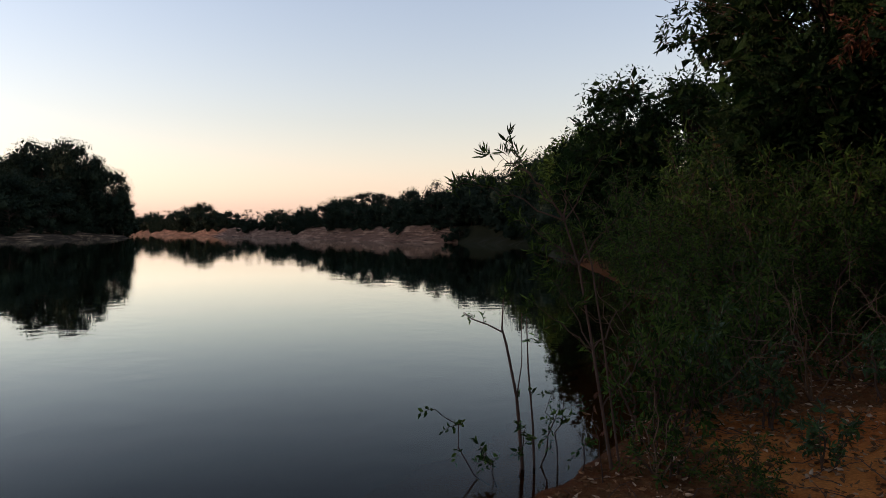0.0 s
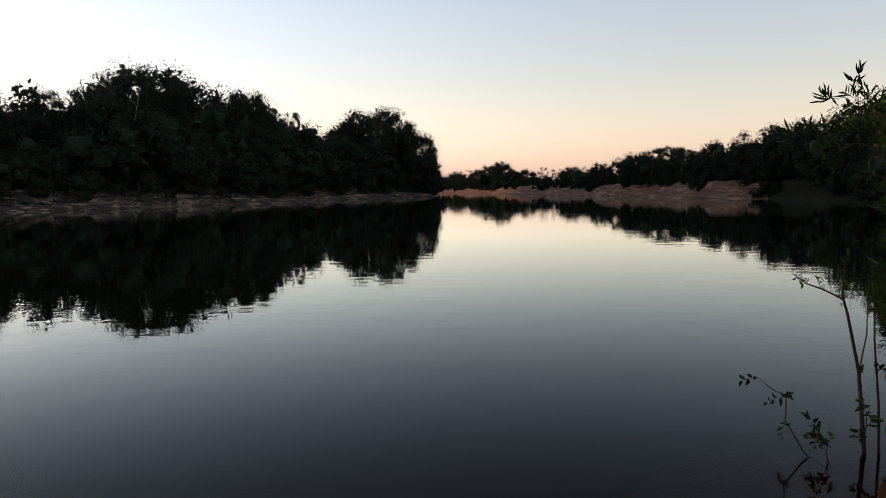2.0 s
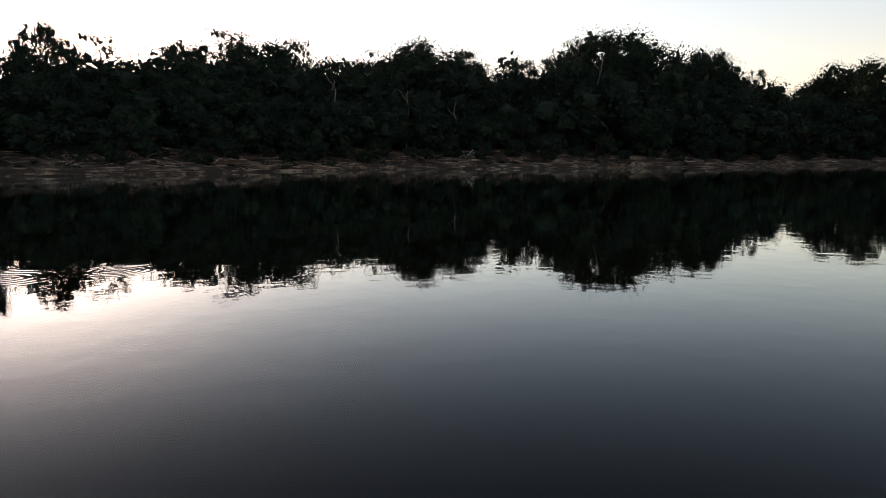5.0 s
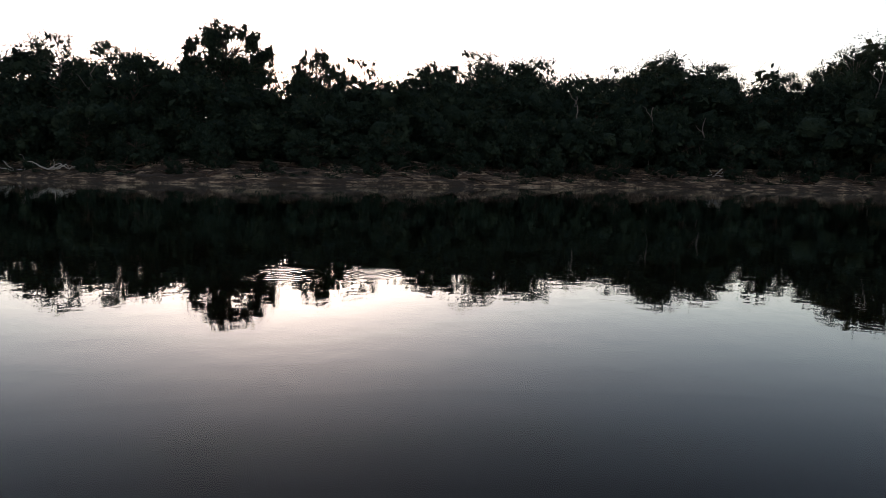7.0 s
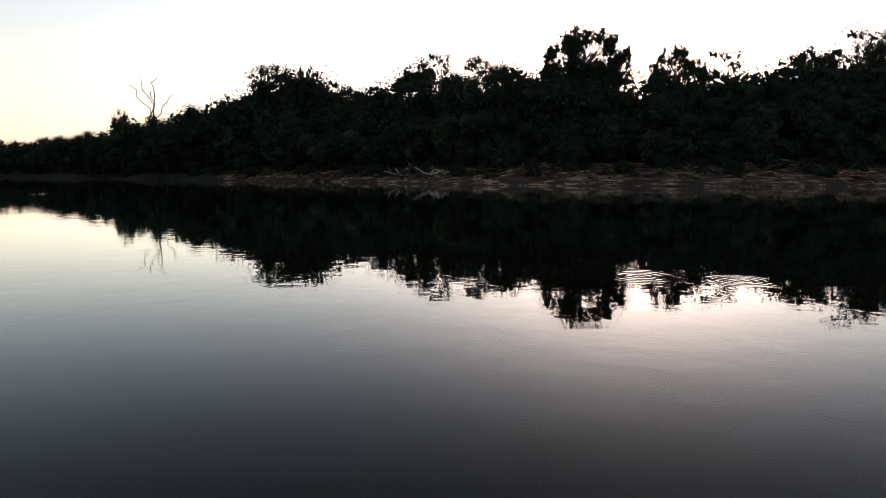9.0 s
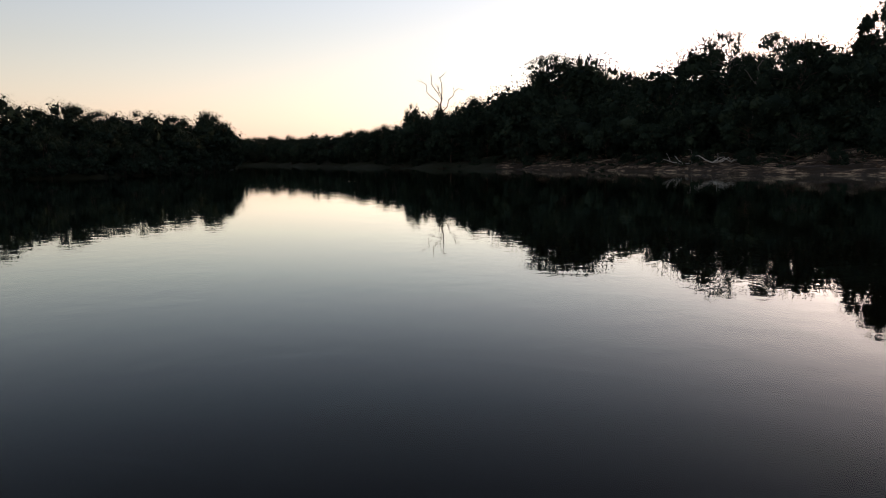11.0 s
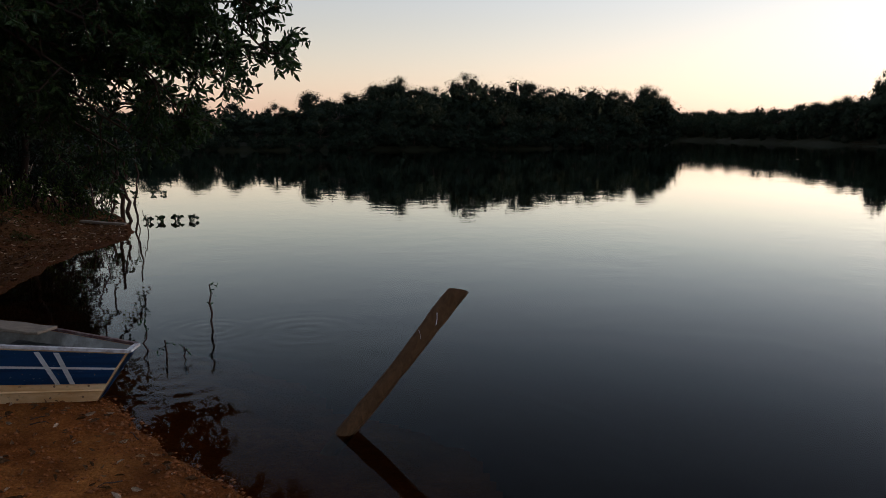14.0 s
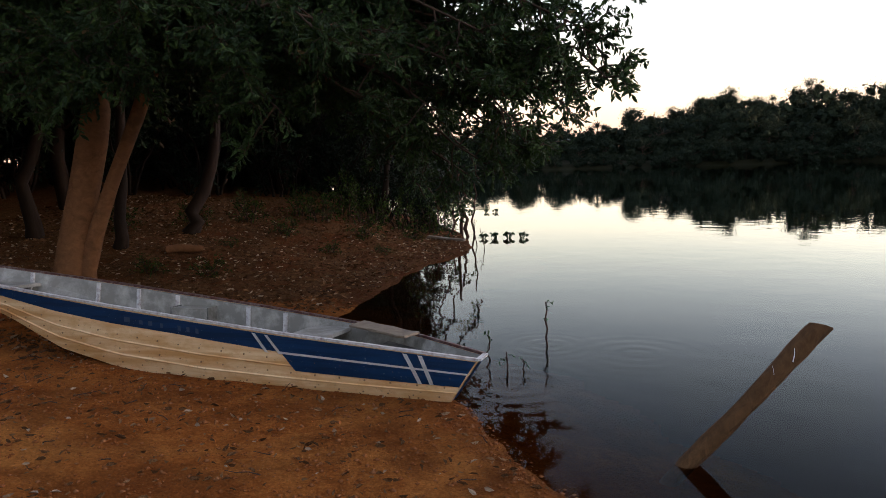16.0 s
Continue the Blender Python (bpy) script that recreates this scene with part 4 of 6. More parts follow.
def set_bush(pattern, x, y, scale, tall, label, group, z=None):
    r = random.Random(f"{x:.2f}/{y:.2f}")
    ob = copy_thing(pattern, Matrix.LocRotScale((x, y, height_at(x, y) - 0.03 if z is None else z), Euler((0, 0, r.uniform(0, 6.28))), (scale, scale, scale * tall)))
    ob.name = "bush"
    return tagged(ob, label, "bush", group)


for x, y, s, tall in ((1.3, -17.0, 0.62, 0.9), (2.2, -17.3, 0.8, 1.0), (3.2, -17.4, 0.9, 1.0), (4.5, -17.0, 1.0, 1.0), (6.0, -16.4, 1.1, 1.0), (7.6, -15.6, 1.1, 1.1), (9.2, -14.4, 1.2, 1.2),
                      (2.6, -19.5, 1.1, 1.3), (4.6, -18.5, 1.2, 1.3), (6.8, -17.5, 1.3, 1.3), (9.2, -16.5, 1.4, 1.3), (11, -14, 1.4, 1.3), (10.5, -11, 1.2, 1.3), (3.6, -22, 1.5, 1.4),
                      (6.5, -21.5, 1.7, 1.5), (10, -20, 1.8, 1.5), (13, -17, 1.8, 1.5), (13.5, -12, 1.6, 1.4), (12, -8, 1.4, 1.3), (1.2, -18.6, 0.55, 0.8), (4.5, -27, 2.0, 1.4), (9, -32, 2.4, 1.4), (11.5, -16.5, 1.4, 1.2), (10.2, -13.2, 1.1, 1.2), (12.5, -12.8, 1.5, 1.2)):
    set_bush(GROVE[random.Random(x * 7 + y).randrange(2)], x, y, s, tall, "dense dark bush of the grove behind the boat", "bushes of the grove")

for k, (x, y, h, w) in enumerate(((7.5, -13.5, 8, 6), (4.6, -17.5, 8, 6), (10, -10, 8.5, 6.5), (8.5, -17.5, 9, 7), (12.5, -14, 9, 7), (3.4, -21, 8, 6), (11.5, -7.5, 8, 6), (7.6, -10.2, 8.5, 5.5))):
    thicket_tree(700 + k, x, y, h, w, 34, 300, 0.17, LEAF_GROVE_SHADED, "dark leafy tree of the grove behind the boat", 0.12)


# -- the right-hand thicket upstream of the standing place --
for x, y, s, tall in ((3.6, 9.6, 0.8, 0.9), (4.7, 9.8, 0.9, 1.0), (5.8, 9.8, 1.0, 1.1), (7.0, 9.4, 1.0, 1.2), (4.0, 12.2, 0.5, 0.8), (4.4, 13.6, 0.5, 0.8), (4.6, 15.8, 0.55, 0.8), (4.9, 18.6, 0.6, 0.8), (5.3, 22.3, 0.7, 0.8), (3.7, 11.2, 0.9, 1.0), (4.8, 10.8, 1.1, 1.2), (6.0, 10.4, 1.2, 1.3), (7.4, 10, 1.3, 1.4),
                      (3.9, 13, 0.9, 1.0), (5.0, 13, 1.2, 1.2), (6.6, 12.6, 1.4, 1.4), (4.6, 15.5, 1.1, 1.1), (6.2, 15.5, 1.4, 1.4), (8.6, 8.8, 1.3, 1.6), (9.5, 11.5, 1.5, 1.6), (4.9, 18.5, 1.2, 1.1),
                      (6.6, 18.5, 1.5, 1.3), (5.6, 22, 1.4, 1.2), (8, 21, 1.8, 1.4), (8.6, 7.2, 0.9, 1.2), (10.2, 6.4, 1.2, 1.4),
                      (4.7, 14.6, 0.7, 0.8), (5.0, 17.6, 0.8, 0.8), (5.3, 20.6, 0.85, 0.8), (5.8, 24.5, 0.9, 0.8), (6.1, 29, 1.0, 0.9), (5.9, 34, 1.2, 0.9), (6.2, 39, 1.3, 0.9), (6.8, 45, 1.3, 0.9), (7.5, 51, 1.5, 0.9)):
    set_bush(SHRUBS[random.Random(x * 5 + y).randrange(2)], x, y, s, tall, "green leafy bush in the thicket by the water", "bushes of the thicket")


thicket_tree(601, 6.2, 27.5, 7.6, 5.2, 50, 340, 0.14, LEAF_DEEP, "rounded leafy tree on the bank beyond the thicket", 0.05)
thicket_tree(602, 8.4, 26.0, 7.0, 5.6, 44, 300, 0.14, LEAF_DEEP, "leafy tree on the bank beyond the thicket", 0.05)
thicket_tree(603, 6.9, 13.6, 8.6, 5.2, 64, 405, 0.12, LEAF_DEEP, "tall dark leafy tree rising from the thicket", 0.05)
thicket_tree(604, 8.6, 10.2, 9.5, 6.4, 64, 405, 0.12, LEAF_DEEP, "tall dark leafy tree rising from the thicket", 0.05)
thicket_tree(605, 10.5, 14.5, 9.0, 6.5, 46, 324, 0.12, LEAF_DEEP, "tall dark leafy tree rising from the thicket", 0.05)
thicket_tree(606, 8.0, 34.0, 6.5, 6.0, 26, 260, 0.26, LEAF_SHRUB, "leafy tree on the river bank upstream", 0.0)
thicket_tree(607, 8.6, 44.0, 6.6, 7.0, 26, 240, 0.30, LEAF_SHRUB, "leafy tree on the river bank upstream", 0.0)
thicket_tree(608, 10.0, 55.0, 7.2, 8.0, 26, 240, 0.34, LEAF_SHRUB, "leafy tree on the river bank upstream", 0.0)
thicket_tree(609, 8.2, 66.0, 6.2, 8.0, 26, 220, 0.36, LEAF_SHRUB, "leafy tree on the river bank upstream", 0.0)
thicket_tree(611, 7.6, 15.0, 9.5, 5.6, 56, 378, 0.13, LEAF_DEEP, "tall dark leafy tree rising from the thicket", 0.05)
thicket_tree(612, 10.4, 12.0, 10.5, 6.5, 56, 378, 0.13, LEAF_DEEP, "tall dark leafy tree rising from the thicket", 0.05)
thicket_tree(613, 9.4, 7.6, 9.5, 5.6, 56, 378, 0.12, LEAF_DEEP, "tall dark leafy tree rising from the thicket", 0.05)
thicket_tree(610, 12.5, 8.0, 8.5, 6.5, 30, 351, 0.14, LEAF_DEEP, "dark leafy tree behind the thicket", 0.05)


def thicket_boughs():
    """Leafy boughs that reach out of the tall trees, with bare twigs between them."""
    rng = np.random.default_rng(670)
    wood, leaves = Wood(4), Foliage()
    for a, b in (((6.2, 13.6, 5.9), (4.25, 14.2, 6.3)), ((6.0, 13.4, 5.0), (4.0, 14.0, 5.1)), ((6.0, 13.6, 5.4), (4.4, 14.3, 5.7)), ((6.2, 13.2, 6.6), (4.6, 14.0, 7.0))):
        bough(wood, leaves, a, b, rng, 0.02, 7, 0.35, 2, 6, 0.15, 0.06, 0.55, 0.3)
    for k in range(9):
        a = np.array([5.4, 13.8, 5.3 + 0.12 * k])
        wood.path(a, a + [-1.6 + 0.05 * k, 0.3, 0.5 + rng.uniform(-0.2, 0.5)], 0.05, 0.03, 0.008, 0.003, rng, 7)
    leafy("branch", "leafy boughs and bare twigs reaching out of the thicket", "branch", wood, leaves, TWIG, LEAF_DEEP, 0.32, 671)
    wood, leaves = Wood(4), Foliage()
    for a, b in (((7.6, 12.0, 4.6), (5.9, 11.2, 4.5)), ((8.0, 11.0, 4.8), (6.4, 10.2, 4.4)), ((8.4, 10.4, 4.4), (6.6, 9.8, 4.0)), ((7.8, 11.6, 4.0), (6.5, 10.8, 3.7))):
        bough(wood, leaves, a, b, rng, 0.018, 12, 0.4, 3, 8, 0.13, 0.05, 0.35, 0.5)
    return leafy("branch", "withered rusty-brown boughs in the thicket", "branch", wood, leaves, TWIG, LEAF_RUSTY, 0.3, 672)


thicket_boughs()


# -- the willowy shrub at the water's edge and the two thin stems beside it --
def willowy_shrub():
    rng = np.random.default_rng(620)
    wood, leaves = Wood(6), Foliage()
    stem = np.array([(1.11, 5.33, -0.05), (1.04, 5.38, 0.45), (0.99, 5.45, 0.84), (0.91, 5.57, 1.43), (0.81, 5.59, 1.75), (0.66, 5.6, 2.0)])
    wood.limb(stem, [0.013, 0.012, 0.010, 0.008, 0.006, 0.004])
    wood.limb(stem + np.array([0.06, 0.03, 0]) * np.linspace(1, 2.2, 6)[:, None] * [1, 1, 0] , [0.009, 0.008, 0.007, 0.006, 0.005, 0.003])
    for s, e, n in ((5, (0.29, 5.64, 2.37), 7), (4, (0.08, 5.55, 2.16), 8), (4, (0.49, 5.63, 2.33), 7), (4, (1.07, 5.64, 2.32), 8), (3, (1.2, 5.6, 1.9), 8), (3, (0.5, 5.6, 1.75), 8),
                    (3, (0.62, 5.5, 1.5), 7), (2, (0.6, 5.4, 1.15), 5), (2, (1.35, 5.5, 1.3), 5), (1, (1.45, 5.4, 0.95), 3), (4, (0.85, 5.7, 2.2), 8), (2, (0.75, 5.6, 1.3), 6)):
        bough(wood, leaves, stem[s], np.array(e) - [0, 0, 0.14 * (e[2] > 1.8)], rng, 0.007, max(2, n - 4), 0.16, 1, 7, 0.085, 0.03, 0.3, -0.35)
    return leafy("shrub", "willowy shrub with long narrow leaves at the water's edge", "shrub", wood, leaves, TWIG, LEAF_SHRUB, 0.17, 1)


def thin_stems():
    rng = np.random.default_rng(630)
    wood, leaves = Wood(6), Foliage()
    a = np.array([(0.5, 5.42, -0.1), (0.47, 5.43, 0.3), (0.45, 5.43, 0.52), (0.38, 5.44, 0.88), (0.35, 5.44, 0.99), (0.36, 5.45, 1.2)])
    wood.limb(a, [0.015, 0.013, 0.011, 0.009, 0.007, 0.003])
    arm = np.array([(0.35, 5.44, 0.97), (0.25, 5.45, 1.02), (0.14, 5.45, 1.06), (0.08, 5.45, 1.11)])
    wood.limb(arm, [0.007, 0.006, 0.005, 0.003])
    b = np.array([(0.58, 5.45, -0.1), (0.57, 5.47, 0.3), (0.54, 5.5, 0.7), (0.53, 5.52, 1.07)])
    wood.limb(b, [0.009, 0.008, 0.006, 0.003])
    c = np.array([(0.45, 5.43, 0.5), (0.49, 5.45, 0.75), (0.49, 5.46, 1.1)])
    wood.limb(c, [0.005, 0.004, 0.002])
    for p in ((0.08, 5.45, 1.1), (0.15, 5.45, 1.06), (0.36, 5.45, 1.19), (0.53, 5.52, 1.06), (0.49, 5.46, 1.08), (0.46, 5.43, 0.5), (0.56, 5.5, 0.5), (0.22, 5.45, 1.03)):
        twig(wood, leaves, np.array(p), unit(rng.normal(size=3) * 0.5 + [0, 0, 0.8]), 0.07, 5, 0.045, rng, 0.002, 0)
    return leafy("sapling", "two thin bare stems with few leaves in the shallows", "sapling", wood, leaves, TWIG, LEAF_SHRUB, 0.45, 2)


def low_sprigs(seed, places, label):
    rng = np.random.default_rng(seed)
    wood, leaves = Wood(4), Foliage()
    for x, y, z0, dx, h, n in places:
        end = np.array([x + dx, y + rng.uniform(-0.05, 0.05), z0 + h])
        pts = wood.path((x, y, z0), end, 0.05, 0.04, 0.006, 0.002, rng, 6)
        for k in range(n):
            p = pts[rng.integers(2, 6)]
            twig(wood, leaves, p, unit(rng.normal(size=3) + [0, 0, 0.3]), rng.uniform(0.07, 0.16), 6, 0.05, rng, 0.002, 0)
    return leafy("seedling", label, "seedling", wood, leaves, TWIG, LEAF_SHRUB, 0.5, seed, "seedlings at the water's edge")


willowy_shrub()
thin_stems()
low_sprigs(640, [(0.25, 5.25, -0.05, -0.37, 0.52, 5)], "leafy seedling leaning over the water")
low_sprigs(643, [(0.3, 5.2, -0.05, -0.08, 0.25, 6)], "short leafy seedling in the shallows")
low_sprigs(644, [(0.75, 5.5, 0, 0.05, 0.5, 5)], "leafy seedling by the thin stems")
low_sprigs(641, [(0.62, 5.5, -0.02, 0.08, 0.55, 6)], "leafy seedling by the thin stems")
low_sprigs(645, [(0.9, 5.35, 0, 0.03, 0.4, 4)], "leafy seedling by the thin stems")
low_sprigs(642, [(0.45, 5.3, -0.02, 0.05, 0.35, 6)], "leafy seedling by the thin stems")
for x, y, s, tall in ((1.75, 6.1, 1.1, 1.5), (1.9, 5.0, 0.6, 1.0), (2.5, 7.2, 1.3, 1.2), (2.9, 7.8, 1.5, 1.3), (1.45, 5.2, 0.8, 0.9),
                      (3.4, 8.3, 1.6, 1.4), (1.55, 5.9, 1.2, 1.6), (4.3, 7.9, 1.2, 1.0), (1.75, 4.6, 0.6, 0.8), (2.05, 7.4, 1.3, 1.6)):
    set_bush(LOW[int(x * 10) % 2], x, y, s, tall, "small leafy sapling on the littered bank", "saplings on the bank")
for x, y, s, tall in ((2.6, 6.3, 1.0, 1.2), (3.9, 6.9, 1.1, 1.3), (2.5, 5.2, 0.75, 1.1), (2.2, 6.6, 1.1, 1.4), (3.0, 4.5, 0.6, 0.8)):
    set_bush(BROAD[int(x * 10) % 2], x, y, s, tall, "broad-leaved green sapling on the littered bank", "saplings on the bank")
for x, y, s, tall in ((3.6, -9.9, 0.7, 0.8), (2.9, -14.0, 1.0, 1.1), (2.2, -14.8, 1.2, 1.2), (1.6, -15.6, 1.2, 1.3), (3.4, -14.4, 1.1, 1.0), (1.0, -16.2, 1.2, 1.2), (0.7, -16.8, 1.0, 1.4), (2.7, -15.4, 1.3, 1.3), (4.2, -13.6, 1.0, 1.1), (4.4, -9.8, 0.7, 0.7), (1.6, -12.6, 0.5, 0.6), (2.4, -12.2, 0.6, 0.7), (3.3, -12.8, 0.8, 0.8), (1.2, -14.4, 0.7, 0.8), (5.0, -13.0, 0.9, 0.9), (5.9, -12.2, 0.9, 0.9), (3.9, -11.6, 0.5, 0.6), (2.0, -13.4, 0.8, 0.8)):
    set_bush(LOW[int(x * 10) % 2], x, y, s, tall, "small leafy sapling on the spit", "saplings on the spit")


def bare_twigs(seed, x, y, n, reach, label):
    """Dry arching twigs that stick out of the thicket."""
    rng = np.random.default_rng(seed)
    wood = Wood(4)
    foot = np.array([x, y, height_at(x, y) - 0.03])
    for k in range(n):
        end = foot + np.array([rng.uniform(-1, 1) * reach, rng.uniform(-0.6, 0.4) * reach, rng.uniform(0.35, 1.1) * reach])
        pts = wood.path(foot, end, 0.14, 0.03, 0.006, 0.002, rng, 8)
        o = pts[rng.integers(3, 7)]
        wood.path(o, o + unit(rng.normal(size=3) + [0, 0, 0.5]) * 0.3 * reach, 0.05, 0.04, 0.003, 0.0012, rng, 5)
    ob = new("dry_branch")
    wood.build("wood", bark_material("dry_twig", (0.06, 0.034, 0.018), (0.18, 0.105, 0.055), 20.0), ob)
    return tagged(ob, label, "branch", "dry branches in the thicket")


for k, (x, y, n, reach) in enumerate(((1.35, 5.1, 5, 0.7), (1.8, 6.2, 6, 1.0), (2.6, 6.9, 6, 1.1), (3.4, 7.2, 6, 1.2), (4.4, 7.2, 5, 1.2), (5.4, 7.0, 5, 1.2), (2.2, 7.5, 5, 1.2), (4.0, 8.2, 6, 1.4))):
    bare_twigs(650 + k, x, y, n, reach, "dry leafless branch arching out of the thicket")


def dead_sprig():
    rng = np.random.default_rng(661)
    wood, leaves = Wood(4), Foliage()
    pts = wood.path((0.98, 5.05, 0.0), (0.93, 5.1, 0.52), 0, 0.02, 0.005, 0.002, rng, 6)
    for k in range(7):
        leaves.add(pts[3 + k % 3] + [0, 0, 0.01 * k], unit(rng.normal(size=3) + [0, 0, -0.5]), 0.07)
    return leafy("dead_sprig", "small dead sprig with curled orange leaves", "sprig", wood, leaves, TWIG, LEAF_RUSTY, 0.5, 3)


dead_sprig()


# ---- the boat ----
BOAT = Matrix.Translation((0.21, -5.13, 0)) @ Matrix.Rotation(math.atan2(-0.256, 0.967), 4, "Z") @ Matrix.Rotation(radians(4.0), 4, "X")  # it heels to the cove
ST_X = np.array([0.0, 0.6, 1.3, 2.0, 2.8, 3.4, 3.94, 4.5, 5.0])
ST_RAKE = np.array([-0.21, -0.10, -0.03, 0, 0, 0, 0, 0.04, 0.10])
ST_KEEL = np.array([0.035, 0.02, 0.025, 0.04, 0.105, 0.235, 0.47, 0.66, 0.80])
ST_GUN = np.array([0.345, 0.40, 0.458, 0.53, 0.612, 0.68, 0.745, 0.82, 0.90])
ST_TOP = np.array([0.20, 0.60, 0.79, 0.86, 0.88, 0.86, 0.80, 0.70, 0.58])
ST_LOW = np.array([0.12, 0.46, 0.64, 0.71, 0.72, 0.69, 0.62, 0.52, 0.40])
MID = -0.41  # middle of the thwarts
GRID_U = np.linspace(0, 5.0, 41)


def hull_point(u, v, side, off=0.0):
    """A point of the hull's side: u along, v from the chine to the gunwale, side +1 near or -1, off outwards."""
    k, g = np.interp(u, ST_X, ST_KEEL), np.interp(u, ST_X, ST_GUN)
    mid = 0.02 - float(np.interp(u, ST_X, ST_TOP)) / 2
    w = np.interp(u, ST_X, ST_LOW) * (1 - v) / 2 + np.interp(u, ST_X, ST_TOP) * v / 2 + 0.02 * math.sin(math.pi * v)
    return Vector((u + np.interp(u, ST_X, ST_RAKE) * v, mid + side * (w + off), k + (g - k) * v))


def side_skin(us, v0, v1, side, off, thick=0.0, rows=1, slope=0.0):
    """A strip of the side between two heights; slope shifts its lower edge along the boat."""
    bm = bmesh.new()
    grid = []
    for r in range(rows + 1):
        f = r / rows
        line = []
        for u in us:
            a, b = (v0(u) if callable(v0) else v0), (v1(u) if callable(v1) else v1)
            line.append(bm.verts.new(hull_point(max(0.008, u + slope * (1 - f)), a + (b - a) * f, side, off)))
        grid.append(line)
    for r in range(rows):
        for i in range(len(us) - 1):
            q = (grid[r][i], grid[r][i + 1], grid[r + 1][i + 1], grid[r + 1][i])
            bm.faces.new(q if side < 0 else q[::-1])
    if thick:
        bmesh.ops.solidify(bm, geom=bm.faces[:], thickness=thick)
    return bm


def box(bm, a, b):
    """A box between two corners, added to bm."""
    vs = [bm.verts.new((x, y, z)) for x in (a[0], b[0]) for y in (a[1], b[1]) for z in (a[2], b[2])]
    for f in ((0, 1, 3, 2), (4, 6, 7, 5), (0, 4, 5, 1), (2, 3, 7, 6), (0, 2, 6, 4), (1, 5, 7, 3)):
        bm.faces.new([vs[i] for i in f])


def bar(bm, pts, w, h, across):
    """A flat bar along points: width w along across, height h."""
    across = Vector(across).normalized()
    prev = None
    for i, p in enumerate(pts):
        p = Vector(p)
        d = (Vector(pts[min(i + 1, len(pts) - 1)]) - Vector(pts[max(i - 1, 0)])).normalized()
        n = d.cross(across).normalized()
        ring = [bm.verts.new(p + across * w * sx / 2 + n * h * sz / 2) for sx, sz in ((-1, -1), (1, -1), (1, 1), (-1, 1))]
        if prev:
            for k in range(4):
                bm.faces.new((prev[k], prev[(k + 1) % 4], ring[(k + 1) % 4], ring[k]))
        else:
            bm.faces.new(ring[::-1])
        prev = ring
    bm.faces.new(prev)


def painted_wood(name, base, stain, scuff):
    m, nt, bsdf = material(name)
    v = coords(nt, (0.28, 4, 4))
    streak = grain(nt, v, 5.0, 8, 0.7, 0.3)
    blot = grain(nt, coords(nt), 2.4, 5, 0.65)
    specks = grain(nt, coords(nt, (1, 2, 2)), 38.0, 3, 0.6)
    col = blend(nt, ramp(nt, streak, [(0.45, (0, 0, 0)), (0.62, (1, 1, 1))]), base, stain)
    col = blend(nt, maths(nt, "MULTIPLY", ramp(nt, blot, [(0.5, (0, 0, 0)), (0.68, (1, 1, 1))]), 0.55), col, stain)
    col = blend(nt, ramp(nt, specks, [(0.66, (0, 0, 0)), (0.73, (1, 1, 1))]), col, scuff)
    nt.links.new(col, bsdf.inputs["Base Color"])
    bsdf.inputs["Roughness"].default_value = 0.5
    bumped(nt, bsdf, streak, 0.15, 0.01)
    return m


def stained_paint(name, base, stain, dirt):
    """Pale paint on sheet metal: rusty runs along the strakes, chips, mud near the bottom edge."""
    m, nt, bsdf = material(name)
    runs = grain(nt, coords(nt, (0.5, 1, 5)), 2.2, 6, 0.6, 0.4)
    blot = grain(nt, coords(nt, (1, 1, 1.6)), 7.0, 7, 0.7)
    chips = grain(nt, coords(nt, (1, 1, 1.5)), 26.0, 5, 0.75)
    col = blend(nt, maths(nt, "MULTIPLY", ramp(nt, runs, [(0.38, (0, 0, 0)), (0.62, (1, 1, 1))]), 0.75), base, stain)
    col = blend(nt, maths(nt, "MULTIPLY", ramp(nt, blot, [(0.48, (0, 0, 0)), (0.72, (1, 1, 1))]), 0.6), col, stain)
    col = blend(nt, maths(nt, "MULTIPLY", ramp(nt, chips, [(0.60, (0, 0, 0)), (0.70, (1, 1, 1))]), 0.6), col, dirt)
    nt.links.new(col, bsdf.inputs["Base Color"])
    bsdf.inputs["Roughness"].default_value = 0.55
    bumped(nt, bsdf, blot, 0.12, 0.01)
    return m


CREAM = stained_paint("worn_cream_paint", (0.92, 0.67, 0.36), (0.60, 0.28, 0.055), (0.20, 0.10, 0.04))
RIVET = plain("rusty_rivet", (0.30, 0.17, 0.07), 0.6, 0.0, (0.12, 0.06, 0.03), 40.0)
BLUE = painted_wood("worn_blue_paint", (0.007, 0.068, 0.19), (0.004, 0.04, 0.115), (0.2, 0.27, 0.3))
WHITE = painted_wood("white_stripe_paint", (0.9, 0.88, 0.84), (0.8, 0.77, 0.72), (0.25, 0.25, 0.25))
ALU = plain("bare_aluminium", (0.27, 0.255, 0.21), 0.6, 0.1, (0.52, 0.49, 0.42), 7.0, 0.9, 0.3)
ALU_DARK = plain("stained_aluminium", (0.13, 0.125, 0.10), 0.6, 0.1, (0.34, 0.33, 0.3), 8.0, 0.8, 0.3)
RAIL = plain("rail_paint", (0.68, 0.66, 0.62), 0.5, 0.1, (0.25, 0.16, 0.13), 24.0, 0.8)
RAIL_RED = plain("rail_red_paint", (0.10, 0.035, 0.025), 0.55, 0, (0.3, 0.26, 0.22), 20.0, 0.6)
BOARD = bark_material("weathered_board", (0.15, 0.11, 0.075), (0.38, 0.30, 0.21), 6.0)


